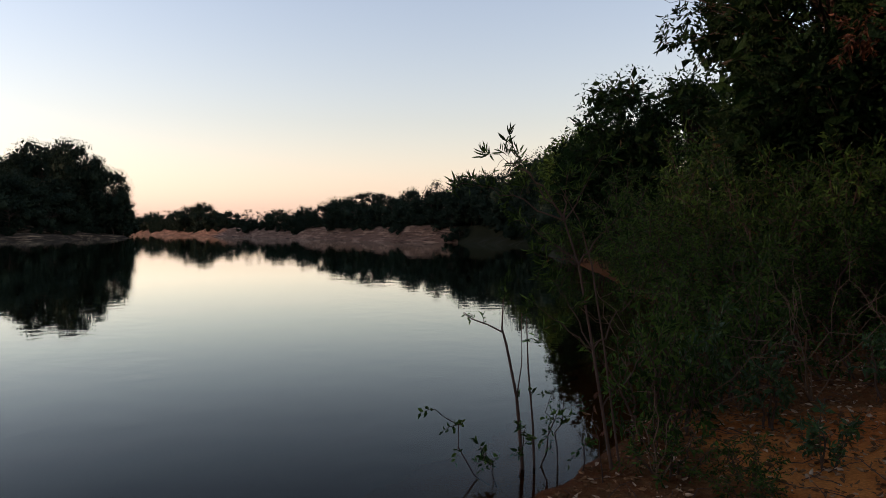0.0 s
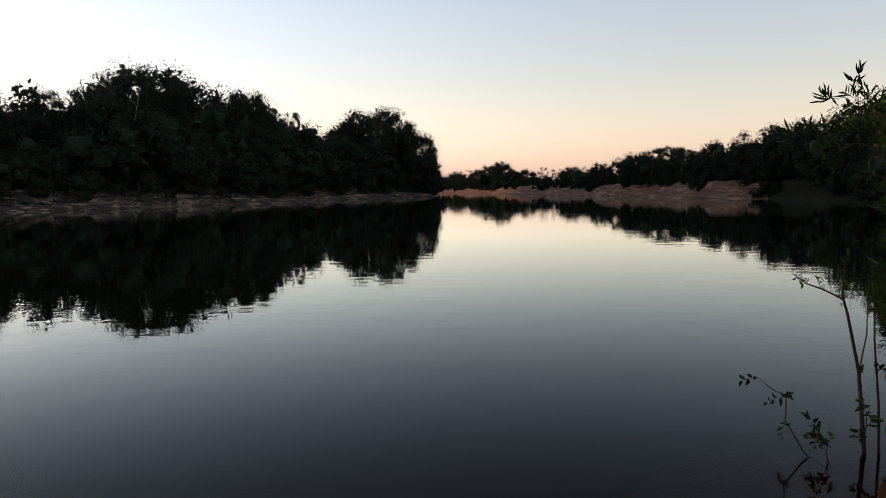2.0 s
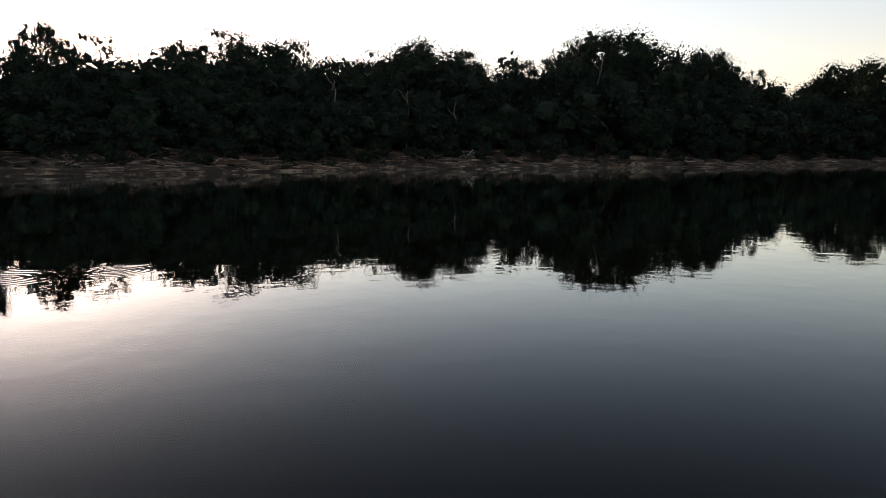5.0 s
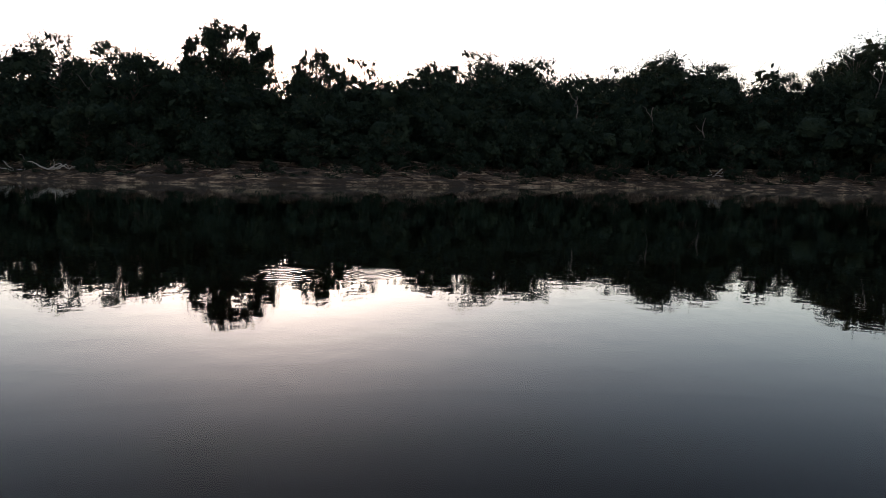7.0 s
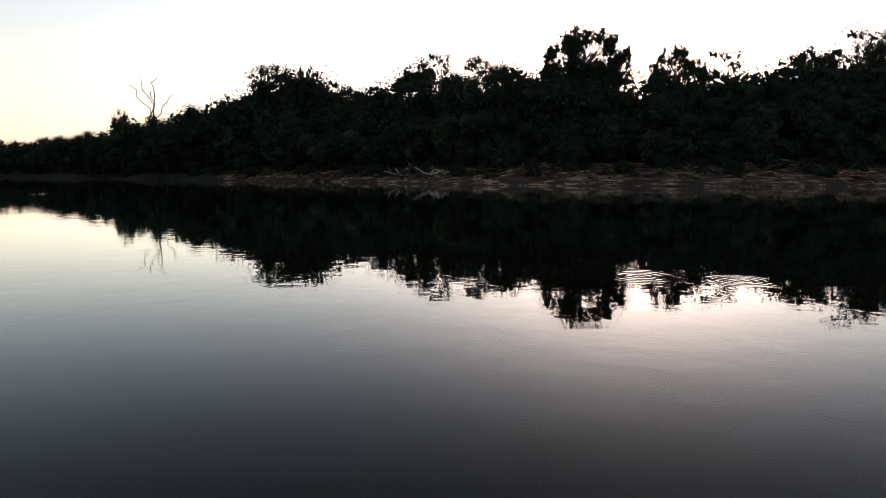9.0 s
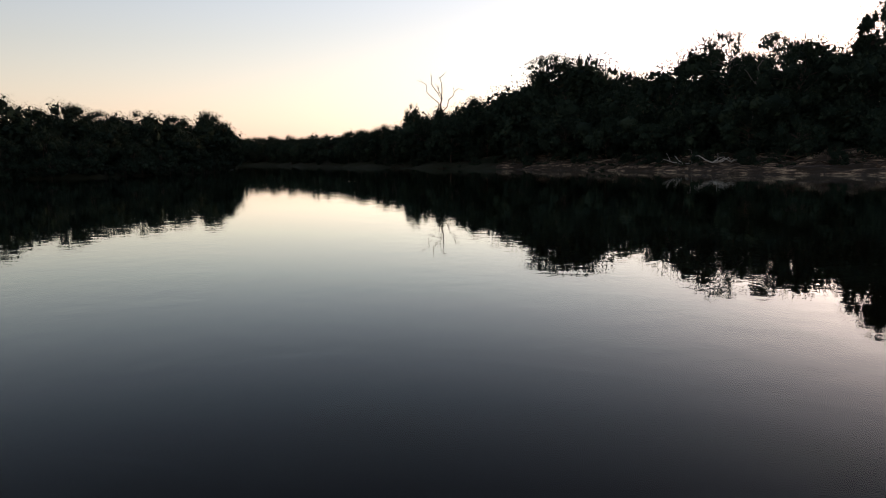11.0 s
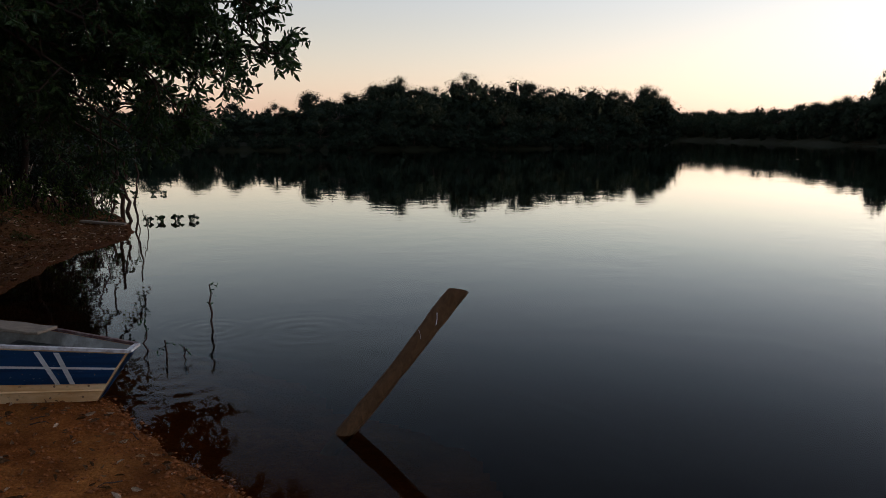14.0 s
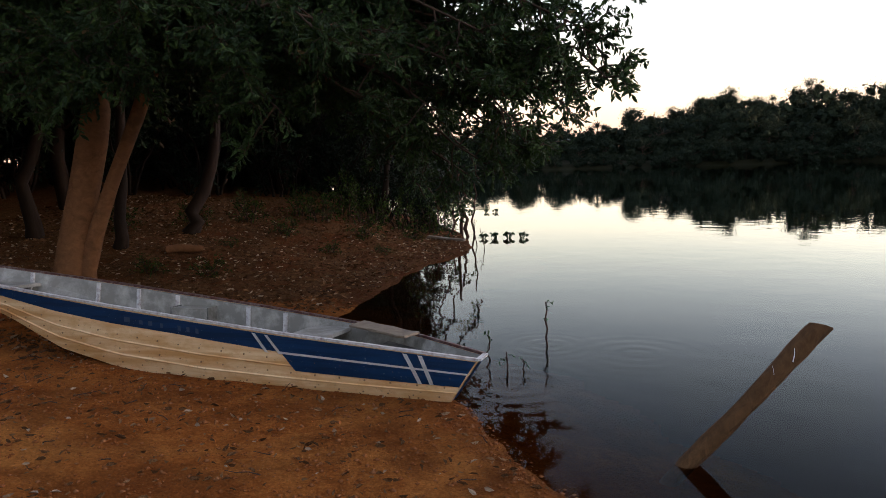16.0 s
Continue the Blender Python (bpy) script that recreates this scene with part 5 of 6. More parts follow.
def build_boat():
    boat = new("boat")
    boat.matrix_world = BOAT
    # hull: sides with lapped strakes, flat bottom, raked ends
    bm = bmesh.new()
    prof = [(0.0, 0.0), (0.215, 0.006), (0.235, 0.013), (0.255, 0.004), (0.445, 0.004), (0.465, 0.0105), (0.485, 0.004), (0.72, 0.004), (1.0, 0.0)]
    rows = {}
    for side in (1, -1):
        rows[side] = [[bm.verts.new(hull_point(u, v, side, o)) for u in GRID_U] for v, o in prof]
        for r in range(len(prof) - 1):
            for i in range(len(GRID_U) - 1):
                q = (rows[side][r][i], rows[side][r][i + 1], rows[side][r + 1][i + 1], rows[side][r + 1][i])
                bm.faces.new(q if side < 0 else q[::-1])
    for i in range(len(GRID_U) - 1):
        bm.faces.new((rows[1][0][i], rows[-1][0][i], rows[-1][0][i + 1], rows[1][0][i + 1]))
    for i in (0, len(GRID_U) - 1):
        loop = [rows[1][r][i] for r in range(len(prof))] + [rows[-1][r][i] for r in reversed(range(len(prof)))]
        bm.faces.new(loop if i else loop[::-1])
    part("hull", bm, CREAM, boat, "cream-painted flat hull with brown scuffs")
    # inner skin
    bm = bmesh.new()
    inner = {s: [[bm.verts.new(hull_point(u, v, s, -0.02) + Vector((0, 0, 0.02 * (1 - v)))) for u in GRID_U] for v in (0.06, 0.5, 0.985)] for s in (1, -1)}
    for s in (1, -1):
        for r in range(2):
            for i in range(len(GRID_U) - 1):
                q = (inner[s][r][i], inner[s][r][i + 1], inner[s][r + 1][i + 1], inner[s][r + 1][i])
                bm.faces.new(q if s > 0 else q[::-1])
    for i in range(len(GRID_U) - 1):
        bm.faces.new((inner[1][0][i], inner[1][0][i + 1], inner[-1][0][i + 1], inner[-1][0][i]))
    part("inner_skin", bm, ALU, boat, "bare grey aluminium inside")
    # blue bands with the slanted lower panel
    upper = lambda u: float(np.interp(u, [0, 1.3, 2.2, 3.5, 5], [0.69, 0.69, 0.74, 0.735, 0.70]))
    for side in (1, -1):
        part("blue_band", side_skin(np.linspace(0.01, 4.97, 40), upper, 0.965, side, 0.008, 0.003), BLUE, boat, "worn dark blue painted band")
        part("lower_panel", side_skin(np.linspace(0.01, 1.30, 14), 0.385, 0.665, side, 0.012, 0.003, 2, -0.10), BLUE, boat, "worn dark blue painted panel")
        part("long_stripe", side_skin(np.linspace(0.01, 1.33, 14), 0.665, 0.705, side, 0.014, 0.003), WHITE, boat, "white painted stripe")
        for u0, u1, low in ((1.53, 1.42, 0.66), (1.43, 1.31, 0.66), (0.44, 0.27, 0.385), (0.345, 0.19, 0.385)):
            part("cross_stripe", side_skin(np.linspace(u0 - 0.014, u0 + 0.015, 3), low, 0.955, side, 0.018, 0.003, 3, u1 - u0), WHITE, boat, "white painted slanting stripe")
        rail = bmesh.new()
        bar(rail, [hull_point(u, 1.0, side, 0.0) + Vector((0, 0, 0.006)) for u in GRID_U], 0.034, 0.018, (0, 1, 0))
        part("gunwale", rail, RAIL if side > 0 else RAIL_RED, boat, "scuffed pale gunwale rail" if side > 0 else "dark red gunwale rail")
        for u in (1.71, 2.08, 2.82, 3.23, 3.65, 4.3):
            rib = bmesh.new()
            bar(rib, [hull_point(u, v, side, -0.032) for v in (0.08, 0.4, 0.7, 0.97)], 0.035, 0.02, (1, 0, 0))
            part("rib", rib, RAIL, boat, "scuffed pale rib")
    for u in (0.0, 5.0):
        cap = bmesh.new()
        bar(cap, [hull_point(u, 1.0, s, 0.0) + Vector((0, 0, 0.006)) for s in (-1, 1)], 0.034, 0.018, (1, 0, 0))
        part("end_rail", cap, RAIL, boat, "scuffed pale end rail")
    end = bmesh.new()
    for s0, s1 in ((0.02, 0.95),):
        vs = [end.verts.new(hull_point(0.0, v, s, -0.01) + Vector((-0.006, 0, 0))) for v, s in ((s0, 1), (s0, -1), (s1, -1), (s1, 1))]
        end.faces.new(vs)
    bmesh.ops.solidify(end, geom=end.faces[:], thickness=0.004)
    part("transom", end, BLUE, boat, "worn dark blue painted end")
    # thwarts, front deck, floor ribs, loose side pocket
    for u, w, drop in ((1.215, 0.33, 0.045), (4.35, 0.3, 0.10)):
        g = float(np.interp(u, ST_X, ST_GUN)) - drop
        half = float(np.interp(u, ST_X, ST_TOP)) / 2 - 0.06
        MID = 0.02 - float(np.interp(u, ST_X, ST_TOP)) / 2
        seat = bmesh.new()
        box(seat, (u - w / 2, MID - half, g - 0.03), (u + w / 2, MID + half, g))
        bmesh.ops.bevel(seat, geom=seat.edges[:], offset=0.006, segments=1)
        th = part("thwart", seat, ALU, boat, "bare aluminium thwart")
        web = bmesh.new()
        box(web, (u + w / 2 - 0.02, MID - half + 0.03, float(np.interp(u, ST_X, ST_KEEL)) + 0.03), (u + w / 2 + 0.005, MID + half - 0.03, g - 0.032))
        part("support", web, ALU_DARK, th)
    bench = bmesh.new()
    far = 0.02 - float(np.interp(2.6, ST_X, ST_TOP))
    box(bench, (2.42, far + 0.03, 0.42), (2.78, far + 0.17, 0.505))
    bmesh.ops.bevel(bench, geom=bench.edges[:], offset=0.006, segments=1)
    shelf = part("side_bench", bench, ALU, boat, "small aluminium side bench")
    for u in (2.405, 2.785):
        cheek = bmesh.new()
        box(cheek, (u, far + 0.02, 0.40), (u + 0.010, far + 0.175, 0.515))
        part("bracket", cheek, ALU_DARK, shelf)
    deck = bmesh.new()
    vs = [deck.verts.new(hull_point(u, 0.78, s, -0.025)) for u, s in ((0.10, 1), (0.10, -1), (0.75, -1), (0.75, 1))]
    deck.faces.new(vs)
    bmesh.ops.solidify(deck, geom=deck.faces[:], thickness=0.012)
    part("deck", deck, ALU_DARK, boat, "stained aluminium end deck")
    for u in (0.95, 1.9, 2.35, 2.8, 3.4):
        fl = bmesh.new()
        k = float(np.interp(u, ST_X, ST_KEEL)) + 0.035
        half = float(np.interp(u, ST_X, ST_LOW)) / 2 - 0.05
        MID = 0.02 - float(np.interp(u, ST_X, ST_TOP)) / 2
        box(fl, (u - 0.02, MID - half, k), (u + 0.02, MID + half, k + 0.025))
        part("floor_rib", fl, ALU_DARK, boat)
    # a row of rivets under the rail and along the strakes
    riv = bmesh.new()
    for u in np.arange(0.1, 4.9, 0.19):
        for v in (0.11, 0.34, 0.57):
            bmesh.ops.create_icosphere(riv, subdivisions=1, radius=0.0075, matrix=Matrix.Translation(hull_point(u, v, 1, 0.006)))
    tagged(part("rivets", riv, RIVET, boat), kind="stuff")
    # writing too worn to read: short bars
    for i, (u, w, h) in enumerate(((2.62, 0.10, 0.16), (2.50, 0.06, 0.13), (2.41, 0.07, 0.15), (2.31, 0.05, 0.14), (2.15, 0.05, 0.16), (2.07, 0.05, 0.16), (1.99, 0.05, 0.16))):
        part("worn_letter_bar", side_skin([u, u + w * 0.55], 0.80, 0.80 + h * 0.5, 1, 0.0125, 0.001), plain("faded_lettering", (0.10, 0.14, 0.22), 0.6) if not i else bpy.data.materials["faded_lettering"], boat)
    return tagged(boat, "blue and cream flat-bottomed aluminium boat beached on red earth", "boat")


build_boat()


def plank(name, a, b, w, h, mat, label, category, seed, group=""):
    """A rough board or stick from a to b."""
    rng = random.Random(seed)
    bm = bmesh.new()
    a, b = Vector(a), Vector(b)
    pts = [a.lerp(b, t / 7) + Vector((0, 0, rng.uniform(-0.004, 0.004))) for t in range(8)]
    side = (b - a).cross(Vector((0, 0, 1)))
    bar(bm, pts, w, h, side if side.length > 1e-3 else (1, 0, 0))
    for v in bm.verts:
        v.co += Vector([rng.uniform(-0.02, 0.02) * w for _ in range(3)])
    bmesh.ops.bevel(bm, geom=[e for e in bm.edges], offset=h * 0.15, segments=1, affect="EDGES")
    ob = new(name)
    part("board", bm, mat, ob)
    return tagged(ob, label, category, group)


def boat_at(u, y, z):
    return BOAT @ Vector((u, y, z))


plank("plank", boat_at(0.95, -0.58, 0.455), boat_at(0.40, -0.36, 0.425), 0.17, 0.022, BOARD, "weathered board lying across the boat's end", "plank", 3)


# ---- the leaning post in the shallows ----
def leaning_post():
    bm = bmesh.new()
    foot, top = Vector((-1.12, -4.16, 0)), Vector((-1.80, -4.12, 0.775))
    axis = (top - foot).normalized()
    a = axis.cross(Vector((0, 1, 0))).normalized()
    b = axis.cross(a)
    rng = random.Random(9)
    rings, n, k = [], 22, 14
    wob = [rng.uniform(-0.005, 0.005) for _ in range(k)]
    for i in range(n):
        t = -0.75 + 1.75 * i / (n - 1)
        c = foot.lerp(top, t) + a * 0.004 * math.sin(5 * t) + b * 0.004 * math.sin(7 * t + 1)
        r = 0.048 + 0.007 * max(0, t) + 0.003 * math.sin(9 * t)
        ring = []
        for j in range(k):
            ang = 2 * math.pi * j / k
            rr = r * (0.96 + 0.09 * math.cos(4 * ang)) + wob[j] + rng.uniform(-0.003, 0.003)
            v = c + (a * math.cos(ang) + b * math.sin(ang)) * rr
            if i == n - 1:
                v += axis * 0.03 * math.cos(ang + 0.8)
            ring.append(bm.verts.new(v))
        rings.append(ring)
    for i in range(n - 1):
        for j in range(k):
            bm.faces.new((rings[i][j], rings[i][(j + 1) % k], rings[i + 1][(j + 1) % k], rings[i + 1][j]))
    bm.faces.new(rings[-1])
    bm.faces.new(rings[0][::-1])
    post = new("post")
    part("shaft", bm, bark_material("post_wood", (0.025, 0.013, 0.005), (0.21, 0.105, 0.040), 26.0, 0.4), post, smooth=False)
    for t, side, L, w in ((0.77, 0.0, 0.075, 0.005), (0.66, 0.42, 0.04, 0.002)):
        m = bmesh.new()
        toward = (Vector((0, -0.3, 1.71)) - foot.lerp(top, t)).normalized()
        out = (toward - axis * toward.dot(axis)).normalized()
        cross = axis.cross(out)
        dirn = (out * math.cos(side) - cross * math.sin(side))
        p = foot.lerp(top, t) + dirn * (0.046 + 0.011 * t)
        bar(m, [p + cross * 0.018, p + axis * L * 0.4 + cross * 0.002, p + axis * L * 0.8 - cross * 0.022], w, 0.004, cross)
        part("scratch", m, WHITE, post, "pale scrape in the wood")
    return tagged(post, "leaning weathered wooden post standing in the shallows", "post")


leaning_post()


# ---- floating plants and sticks on the water ----
def water_plant(seed):
    rng = np.random.default_rng(seed)
    ob = new("water_plant")
    for k in range(9):
        ang, r = rng.uniform(0, 6.28), rng.uniform(0.04, 0.16)
        bm = bmesh.new()
        c = Vector((r * math.cos(ang), r * math.sin(ang), rng.uniform(0.05, 0.16)))
        ring = [bm.verts.new(c + Vector((0.062 * math.cos(q) * 0.8, 0.062 * math.sin(q), 0.016 * math.cos(2 * q) + 0.01))) for q in np.linspace(0, 6.28, 9)[:-1]]
        mid = bm.verts.new(c)
        for i in range(8):
            bm.faces.new((mid, ring[i], ring[(i + 1) % 8]))
        bmesh.ops.rotate(bm, verts=bm.verts[:], cent=c, matrix=Matrix.Rotation(rng.uniform(-0.9, 0.9), 3, "X") @ Matrix.Rotation(rng.uniform(-0.9, 0.9), 3, "Y"))
        leaf = part("leaf", bm, LEAF_NEAR, ob)
        st = bmesh.new()
        bar(st, [(c.x * 0.2, c.y * 0.2, -0.03), (c.x * 0.7, c.y * 0.7, c.z * 0.6), tuple(c)], 0.012, 0.012, (1, 0.2, 0))
        part("stalk", st, LEAF_NEAR, leaf)
    return tagged(ob, "floating round-leaved water plant on the river", "water plant", "floating water plants")


wp = water_plant(1)
wp.location, wp.scale = (-0.95, -15.3, 0), (0.8, 0.8, 0.8)
for x, y, s, r in ((-0.70, -15.3, 1.0, 1.0), (-0.45, -15.35, 0.95, 2.2), (-0.2, -15.4, 0.8, 4.0), (-0.7, -22.2, 0.9, 3), (-0.35, -22.3, 0.8, 5), (0.1, -22.1, 0.7, 1)):
    copy_thing(wp, Matrix.LocRotScale((x, y, 0), Euler((0, 0, r)), (s, s, s)))


def water_sticks(seed, label, stalks):
    rng = np.random.default_rng(seed)
    wood, leaves = Wood(5), Foliage()
    for x, y, dx, h, r in stalks:
        wood.path((x, y, -0.2), (x + dx, y, h), 0.02, 0.025, r, r * 0.5, rng, 8)
        for q in range(3):
            twig(wood, leaves, np.array([x + dx * 0.8, y, h * rng.uniform(0.5, 1.0)]), unit(rng.normal(size=3) + [0, 0, 0.4]), 0.06, 3, 0.04, rng, 0.002, 0)
    return leafy("water_stalk", label, "stalk", wood, leaves, TWIG, LEAF_NEAR, 0.45, seed, "stalks standing in the water")


water_sticks(1, "thin dark stalk standing in the calm water", [(-0.62, -6.75, 0.01, 0.40, 0.012)])
# stalks added by the boat in place of plant reflections on the water
for k, s in enumerate(((-0.22, -6.0, 0.0, 0.15, 0.01), (-0.36, -5.95, 0.01, 0.1, 0.008), (-0.1, -6.3, 0.02, 0.22, 0.01))):
    water_sticks(20 + k, "short dark stalk standing in for a plant reflection", [s])
for k, s in enumerate(((0.3, -16.9, 0.05, 1.6, 0.05), (0.05, -16.2, -0.06, 1.3, 0.025), (0.45, -16.0, -0.02, 0.9, 0.03), (-0.05, -14.2, 0.06, 0.5, 0.012), (-0.2, -13.6, 0.1, 0.4, 0.01), (0.2, -17.6, 0.02, 1.1, 0.05))):
    water_sticks(30 + k, "dead stem standing in the water off the spit", [s])
# drooping vines from the overhanging tree to the water off the spit
vr = np.random.default_rng(77)
for x, y, z0, z1 in ((0.2, -14.6, 3.4, 0.5), (0.45, -15.2, 3.4, 0.2), (0.75, -15.6, 3.2, 0.3), (1.0, -15.0, 3.4, 0.9), (-0.15, -14.9, 3.0, 1.2)):
    stem, vine_leaves = Wood(5), Foliage()
    pts = stem.path((x + 0.8, y - 0.3, z0), (x, y, z1), -0.05, 0.03, 0.02, 0.012, vr, 10)
    for q in range(26):
        twig(stem, vine_leaves, pts[vr.integers(0, 10)] + vr.normal(size=3) * 0.01, unit(vr.normal(size=3) + [0, 0, -0.4]), 0.25, 7, 0.10, vr, 0.003, 0.4)
    leafy("vine", "leafy vine hanging to the water at the spit", "vine", stem, vine_leaves, TWIG, LEAF_NEAR, 0.4, 78, "vines at the spit")


# ---- the dead tree on the skyline and the snags on the sandy bank ----
def dead_tree(turn, el, depth, spread, bark, label, seed, foot_el=None):
    rng = np.random.default_rng(seed)
    d = shore_radius(turn) + depth
    x, y = polar(turn, d)
    g = height_at(x, y)
    h = d * math.tan(radians(el)) + EYE_HEIGHT - g
    wood = Wood(6)
    fork = np.array([x, y, g + h * 0.5])
    wood.path((x, y, g - 0.3), fork, 0, 0.02, 0.26, 0.2, rng, 6)
    left = np.array([*polar(90 + turn, 1.0), 0]) * spread
    for s, top, r in ((-0.9, 0.82, 0.09), (-0.2, 1.0, 0.10), (0.5, 0.97, 0.09), (1.0, 0.9, 0.07), (0.1, 0.86, 0.08)):
        e = np.array([x, y, g + h * top]) + left * s
        pts = wood.path(fork, e, 0.08, 0.05, r * 1.4, 0.05, rng, 7)
        for q in range(4):
            o = pts[rng.integers(3, 7)]
            wood.path(o, o + unit(rng.normal(size=3) + [0, 0, 0.9]) * rng.uniform(0.5, 1.5), 0.05, 0.06, 0.035, 0.012, rng, 4)
    ob = new("dead_tree")
    wood.build("trunk", bark, ob)
    return tagged(ob, label, "dead tree")


dead_tree(124.7, 6.4, 26, 3.6, BARK, "bare dead tree standing above the wood", 5)
dead_tree(89.0, 7.9, 34, 1.4, BARK, "half-bare thin tree beside the sunset glow", 6)


def pale_stem(turn, low, high, bend, depth, label, seed, bark=None):
    """A pale trunk that shows against the dark wood: turn, and its ends in degrees above the level."""
    rng = np.random.default_rng(seed)
    d = shore_radius(turn) + depth
    x, y = polar(turn, d)
    g = height_at(x, y)
    side = np.array([*polar(90 + turn, 1.0), 0])
    z = lambda el: d * math.tan(radians(el)) + EYE_HEIGHT
    wood = Wood(6)
    foot = np.array([x, y, g - 0.3])
    a, b = np.array([x, y, z(low)]), np.array([x, y, z(high)]) - side * bend
    wood.path(foot, a, 0, 0.01, 0.09, 0.085, rng, 5)
    pts = wood.path(a, b, 0, 0.05, 0.085, 0.045, rng, 7)
    wood.path(pts[3], pts[3] + [0, 0, 1.6] + side * 1.2, 0.1, 0.04, 0.05, 0.02, rng, 5)
    ob = new("tree")
    wood.build("trunk", bark or BARK_GREY, ob)
    return tagged(ob, label, "tree")


pale_stem(101.9, 3.6, 6.6, 0.8, 16, "crooked pale bare tree trunk before the dark wood", 1)
pale_stem(66.0, 3.8, 5.6, -0.2, 13, "straight pale tree trunk in the dark wood", 2)
pale_stem(60.6, 2.5, 4.8, 0.2, 13, "thin pale tree trunk in the dark wood", 3)
pale_stem(46.0, 5.0, 7.0, 0.5, 14, "pale forked tree trunk in the dark wood", 4)
pale_stem(57.0, 1.6, 4.0, 0.4, 12, "thin pale tree trunk in the dark wood", 5)


def snag(turn, s0, spread, n, seed, label, bark=None):
    """Fallen roots and branches on the sandy slope."""
    rng = np.random.default_rng(seed)
    d = shore_radius(turn) + s0
    x, y = polar(turn, d)
    g = height_at(x, y)
    side = np.array([*polar(90 + turn, 1.0), 0])
    wood = Wood(5)
    for k in range(n):
        a = np.array([x, y, g + 0.03])
        b = a + side * rng.uniform(-1, 1) * spread + np.array([0, 0, rng.uniform(0.0, 1.1)])
        pts = wood.path(a, b, 0.06, 0.06, 0.09, 0.025, rng, 7)
        o = pts[rng.integers(2, 6)]
        wood.path(o, o + unit(rng.normal(size=3) + [0, 0, 0.5]) * rng.uniform(0.5, 1.4), 0.05, 0.06, 0.04, 0.012, rng, 5)
    ob = new("driftwood")
    wood.build("wood", bark or BARK, ob)
    return tagged(ob, label, "driftwood", "driftwood on the far bank")


for k, (turn, s0, spread, n) in enumerate(((104.5, 4, 3.0, 4), (106.5, 6, 2.2, 3), (62, 4, 3.0, 5), (64, 6, 2.5, 4), (56, 5, 3, 4), (72, 5, 2.5, 3), (80, 6, 2.5, 3), (90, 6, 2.5, 3), (97, 5, 2.0, 3), (50, 4, 2.5, 3), (41, 7, 2.0, 3), (68, 7, 2, 3), (85, 4, 2, 2), (59, 2.5, 3, 5), (66, 3, 2.5, 4), (75, 3, 2.5, 4), (78, 6, 2, 4), (94, 3, 2, 4), (47, 5, 2.5, 4), (53, 3, 2, 3), (99, 7, 2.5, 4))):
    snag(turn, s0, spread, n, 900 + k, "tangle of fallen branches and roots on the sandy bank", BARK_PALE if k in (0, 1, 4) else BARK)

# scrub, roots and washed-up sticks on the sandy slope
def bank_scrub():
    rng = np.random.default_rng(950)
    leaves, sticks = Foliage(), Wood(3)
    for k in range(420):
        turn, s0 = rng.uniform(36, 130), rng.uniform(1.0, 12) ** 1.0
        d = shore_radius(round(turn)) + s0
        x, y = polar(turn, d)
        g = height_at(x, y)
        along = np.array([*polar(90 + turn, 1.0), 0])
        if k % 5 < 3:
            n, size = 70, rng.uniform(0.25, 1.0) * (0.5 + s0 / 12)
            q = unit(rng.normal(size=(n, 3))) * [1.3, 1.3, 0.8] * size * rng.uniform(0.3, 1.0, (n, 1))
            q[:, 2] = np.abs(q[:, 2])
            leaves.add(np.array([x, y, g]) + q, unit(q + rng.normal(size=(n, 3)) * 0.4), 0.22 * rng.uniform(0.6, 1.3, n))
        else:
            L = rng.uniform(0.8, 3.0)
            a = np.array([x, y, g + 0.05])
            b = a + along * L
            b[2] = height_at(b[0], b[1]) + rng.uniform(0.0, 0.35)
            sticks.path(a, b, 0.05, 0.05, 0.06, 0.02, rng, 6)
    tagged(leaves.build("scrub", LEAF_FAR, None, 0.5, rng, False), "low dark scrub on the sandy bank", "scrub", kind="stuff")
    tagged(sticks.build("washed_up_sticks", BARK_DARK), "dark roots and washed-up sticks on the sandy bank", "sticks", kind="stuff")


bank_scrub()

# ---- litter on the near ground ----
fallen = Wood(10)
lr = np.random.default_rng(55)
fallen.path((4.62, -10.9, height_at(4.62, -10.9) + 0.05), (4.12, -11.05, height_at(4.12, -11.05) + 0.05), 0.03, 0.02, 0.062, 0.055, lr, 8)
log = new("log")
fallen.build("wood", BARK_BROWN, log)
tagged(log, "short pale fallen log under the trees", "log")
plank("driftwood_board", (0.95, -15.0, height_at(0.95, -15.0) + 0.05), (0.2, -14.6, 0.06), 0.12, 0.04, BOARD, "weathered board lying on the spit", "plank", 6)


def scatter(name, label, category, n, seed, area, size, mat, slim, twiggy=False):
    rng = np.random.default_rng(seed)
    P = np.column_stack([rng.uniform(area[0], area[1], n), rng.uniform(area[2], area[3], n)])
    s = shore_distance(P)
    P = P[s > 0.06]
    z, _ = ground_height(P)
    n = len(P)
    ang = rng.uniform(0, 6.28, n)
    axis = unit(np.column_stack([np.cos(ang), np.sin(ang), rng.uniform(-0.12, 0.35, n)]))
    p = np.column_stack([P, z + 0.012])
    if twiggy:
        w = Wood(4)
        for a, b in zip(p, axis):
            w.path(a, a + b * rng.uniform(0.5, 1.5) * size, 0.03, 0.04, 0.004, 0.002, rng, 4)
        ob = w.build(name, mat)
    else:
        L = size * rng.uniform(0.4, 1.3, n)
        v, f = leaf_arrays(p, axis, L, L * slim, rng, 0.25)
        low = np.minimum.reduceat(v[:, 2], np.arange(0, len(v), 6))
        v[:, 2] += np.repeat(np.maximum(0, z + 0.003 - low), 6)
        ob = mesh_object(name, v, f, mat)
    return tagged(ob, label, category, kind="stuff")


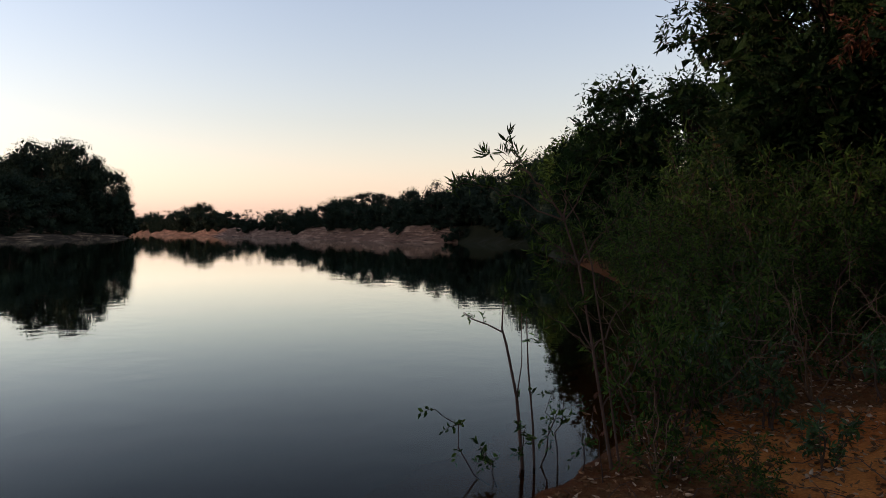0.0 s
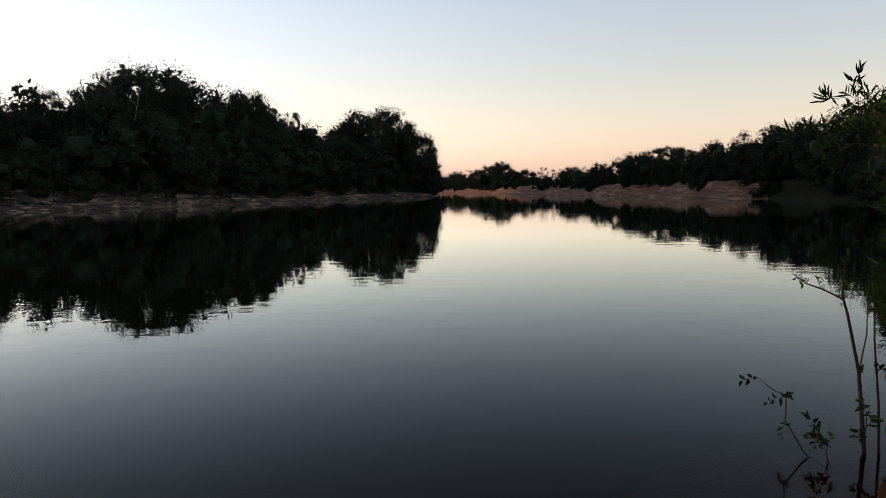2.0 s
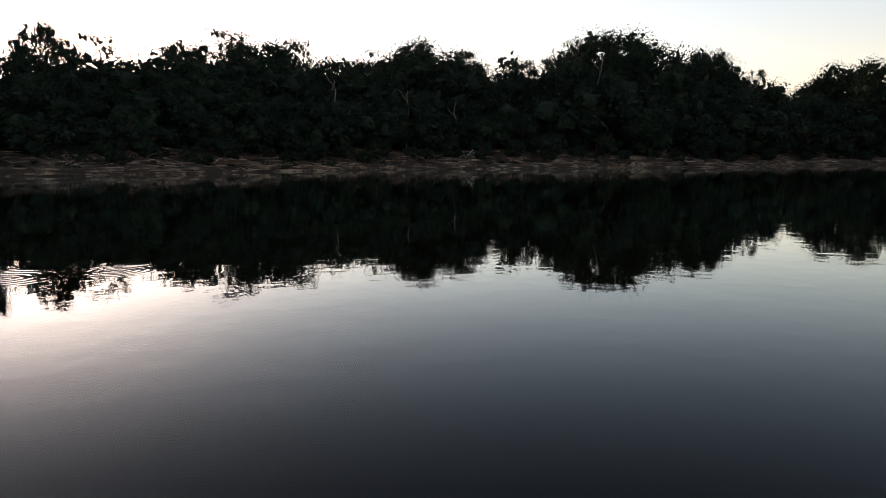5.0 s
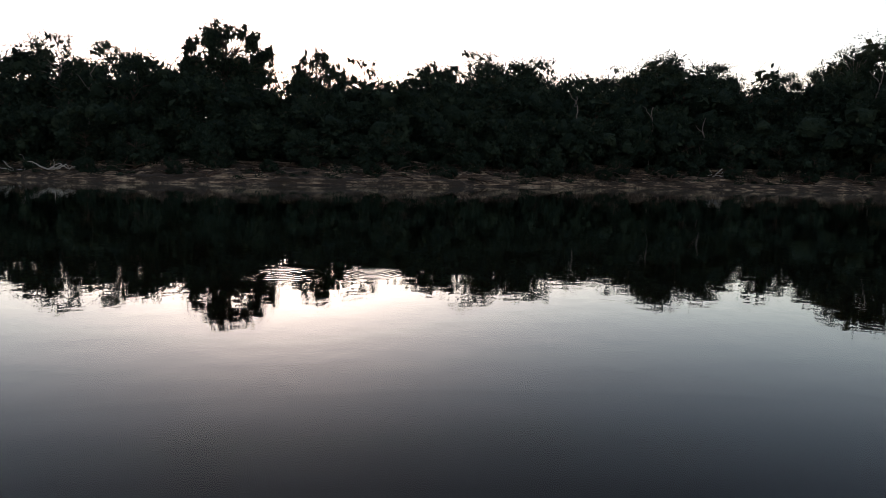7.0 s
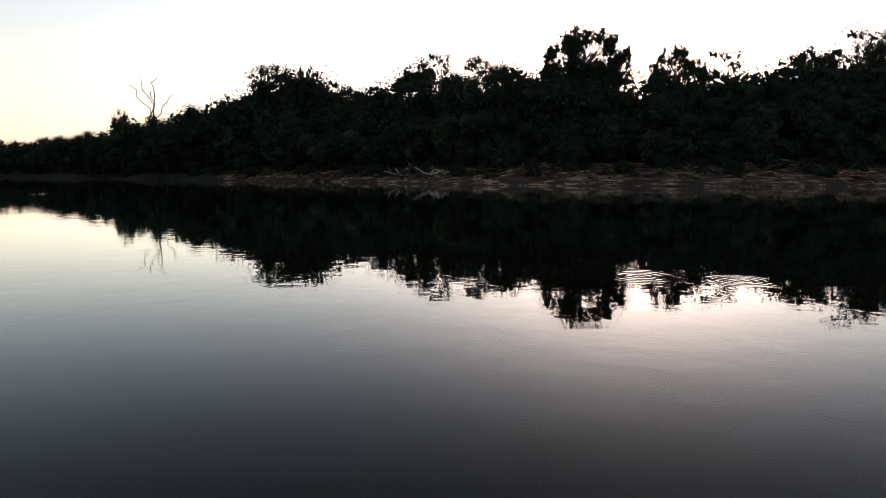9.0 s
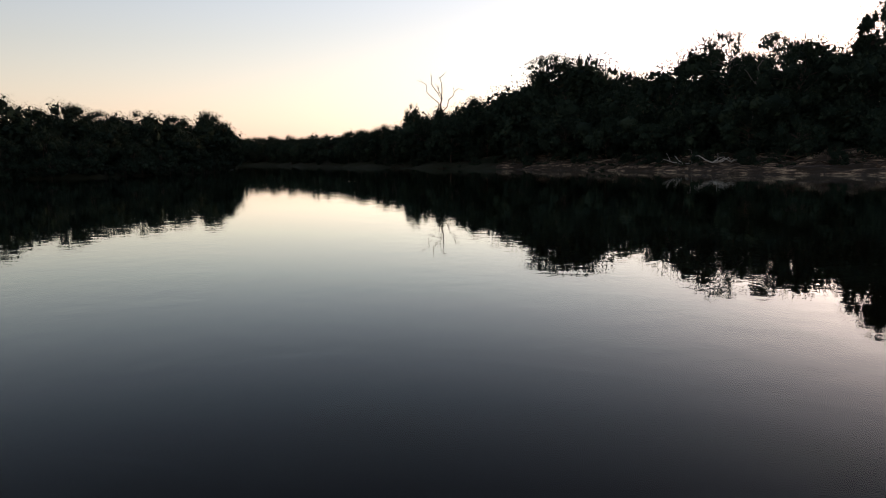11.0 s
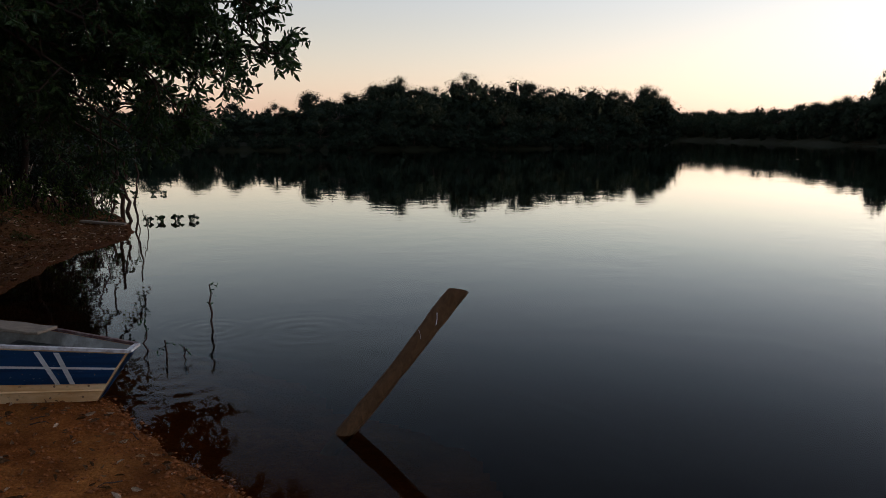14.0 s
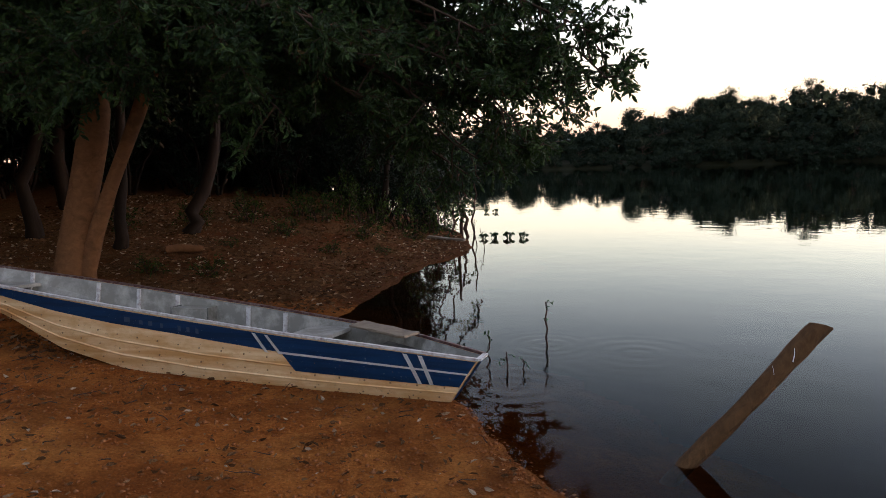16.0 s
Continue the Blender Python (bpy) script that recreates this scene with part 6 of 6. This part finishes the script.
scatter("leaf_litter", "dry pale leaves scattered on the red earth", "leaf litter", 3600, 1, (-0.6, 4.5, -6.8, 2.0), 0.055, LEAF_DRY, 0.42)
scatter("leaf_litter", "dry leaves under the trees of the spit", "leaf litter", 14000, 2, (0.0, 8, -16, -6), 0.07, LEAF_DRY, 0.42)
scatter("leaf_litter", "dry brown leaves under the thicket", "leaf litter", 11000, 3, (0.4, 6.5, 3.4, 10), 0.06, LEAF_DRY, 0.42)
scatter("fallen_twigs", "thin fallen twigs on the red earth", "twigs", 420, 4, (-0.5, 7, -16, -2.5), 0.14, TWIG, 0.1, True)
scatter("fallen_twigs", "thin fallen twigs under the thicket", "twigs", 500, 5, (0.8, 7, 3.5, 11), 0.25, TWIG, 0.1, True)


def pebbles(n, seed, area):
    rng = np.random.default_rng(seed)
    P = np.column_stack([rng.uniform(area[0], area[1], n), rng.uniform(area[2], area[3], n)])
    s = shore_distance(P)
    P = P[(s > 0.0) & ((s < 0.25) | (rng.uniform(size=n) < 0.35))]
    z, _ = ground_height(P)
    octa = np.array([(1, 0, 0), (0, 1, 0), (-1, 0, 0), (0, -1, 0), (0, 0, 0.7), (0, 0, -0.5)])
    tri = np.array([(0, 1, 4), (1, 2, 4), (2, 3, 4), (3, 0, 4), (1, 0, 5), (2, 1, 5), (3, 2, 5), (0, 3, 5)])
    n = len(P)
    size = 0.003 + 0.017 * rng.uniform(0, 1, (n, 1, 1)) ** 3 * rng.uniform(0.6, 1.4, (n, 6, 1))
    v = np.column_stack([P, z + 0.003])[:, None, :] + octa[None] * size
    f = (np.arange(n)[:, None, None] * 6 + tri[None]).reshape(-1, 3)
    ob = mesh_object("pebbles", v.reshape(-1, 3), f, plain("pebble", (0.22, 0.072, 0.02), 0.9, 0, (0.40, 0.19, 0.08), 15, spec=0.05), None, True)
    return tagged(ob, "small stones and crumbs of earth along the water's edge", "pebbles", kind="stuff")


pebbles(26000, 7, (-0.6, 4.2, -6.8, -2.2))

# the patterns themselves are not part of the place
for p in PATTERNS + BUSH_PATTERNS:
    for o in (*p.children_recursive, p):
        bpy.data.objects.remove(o)
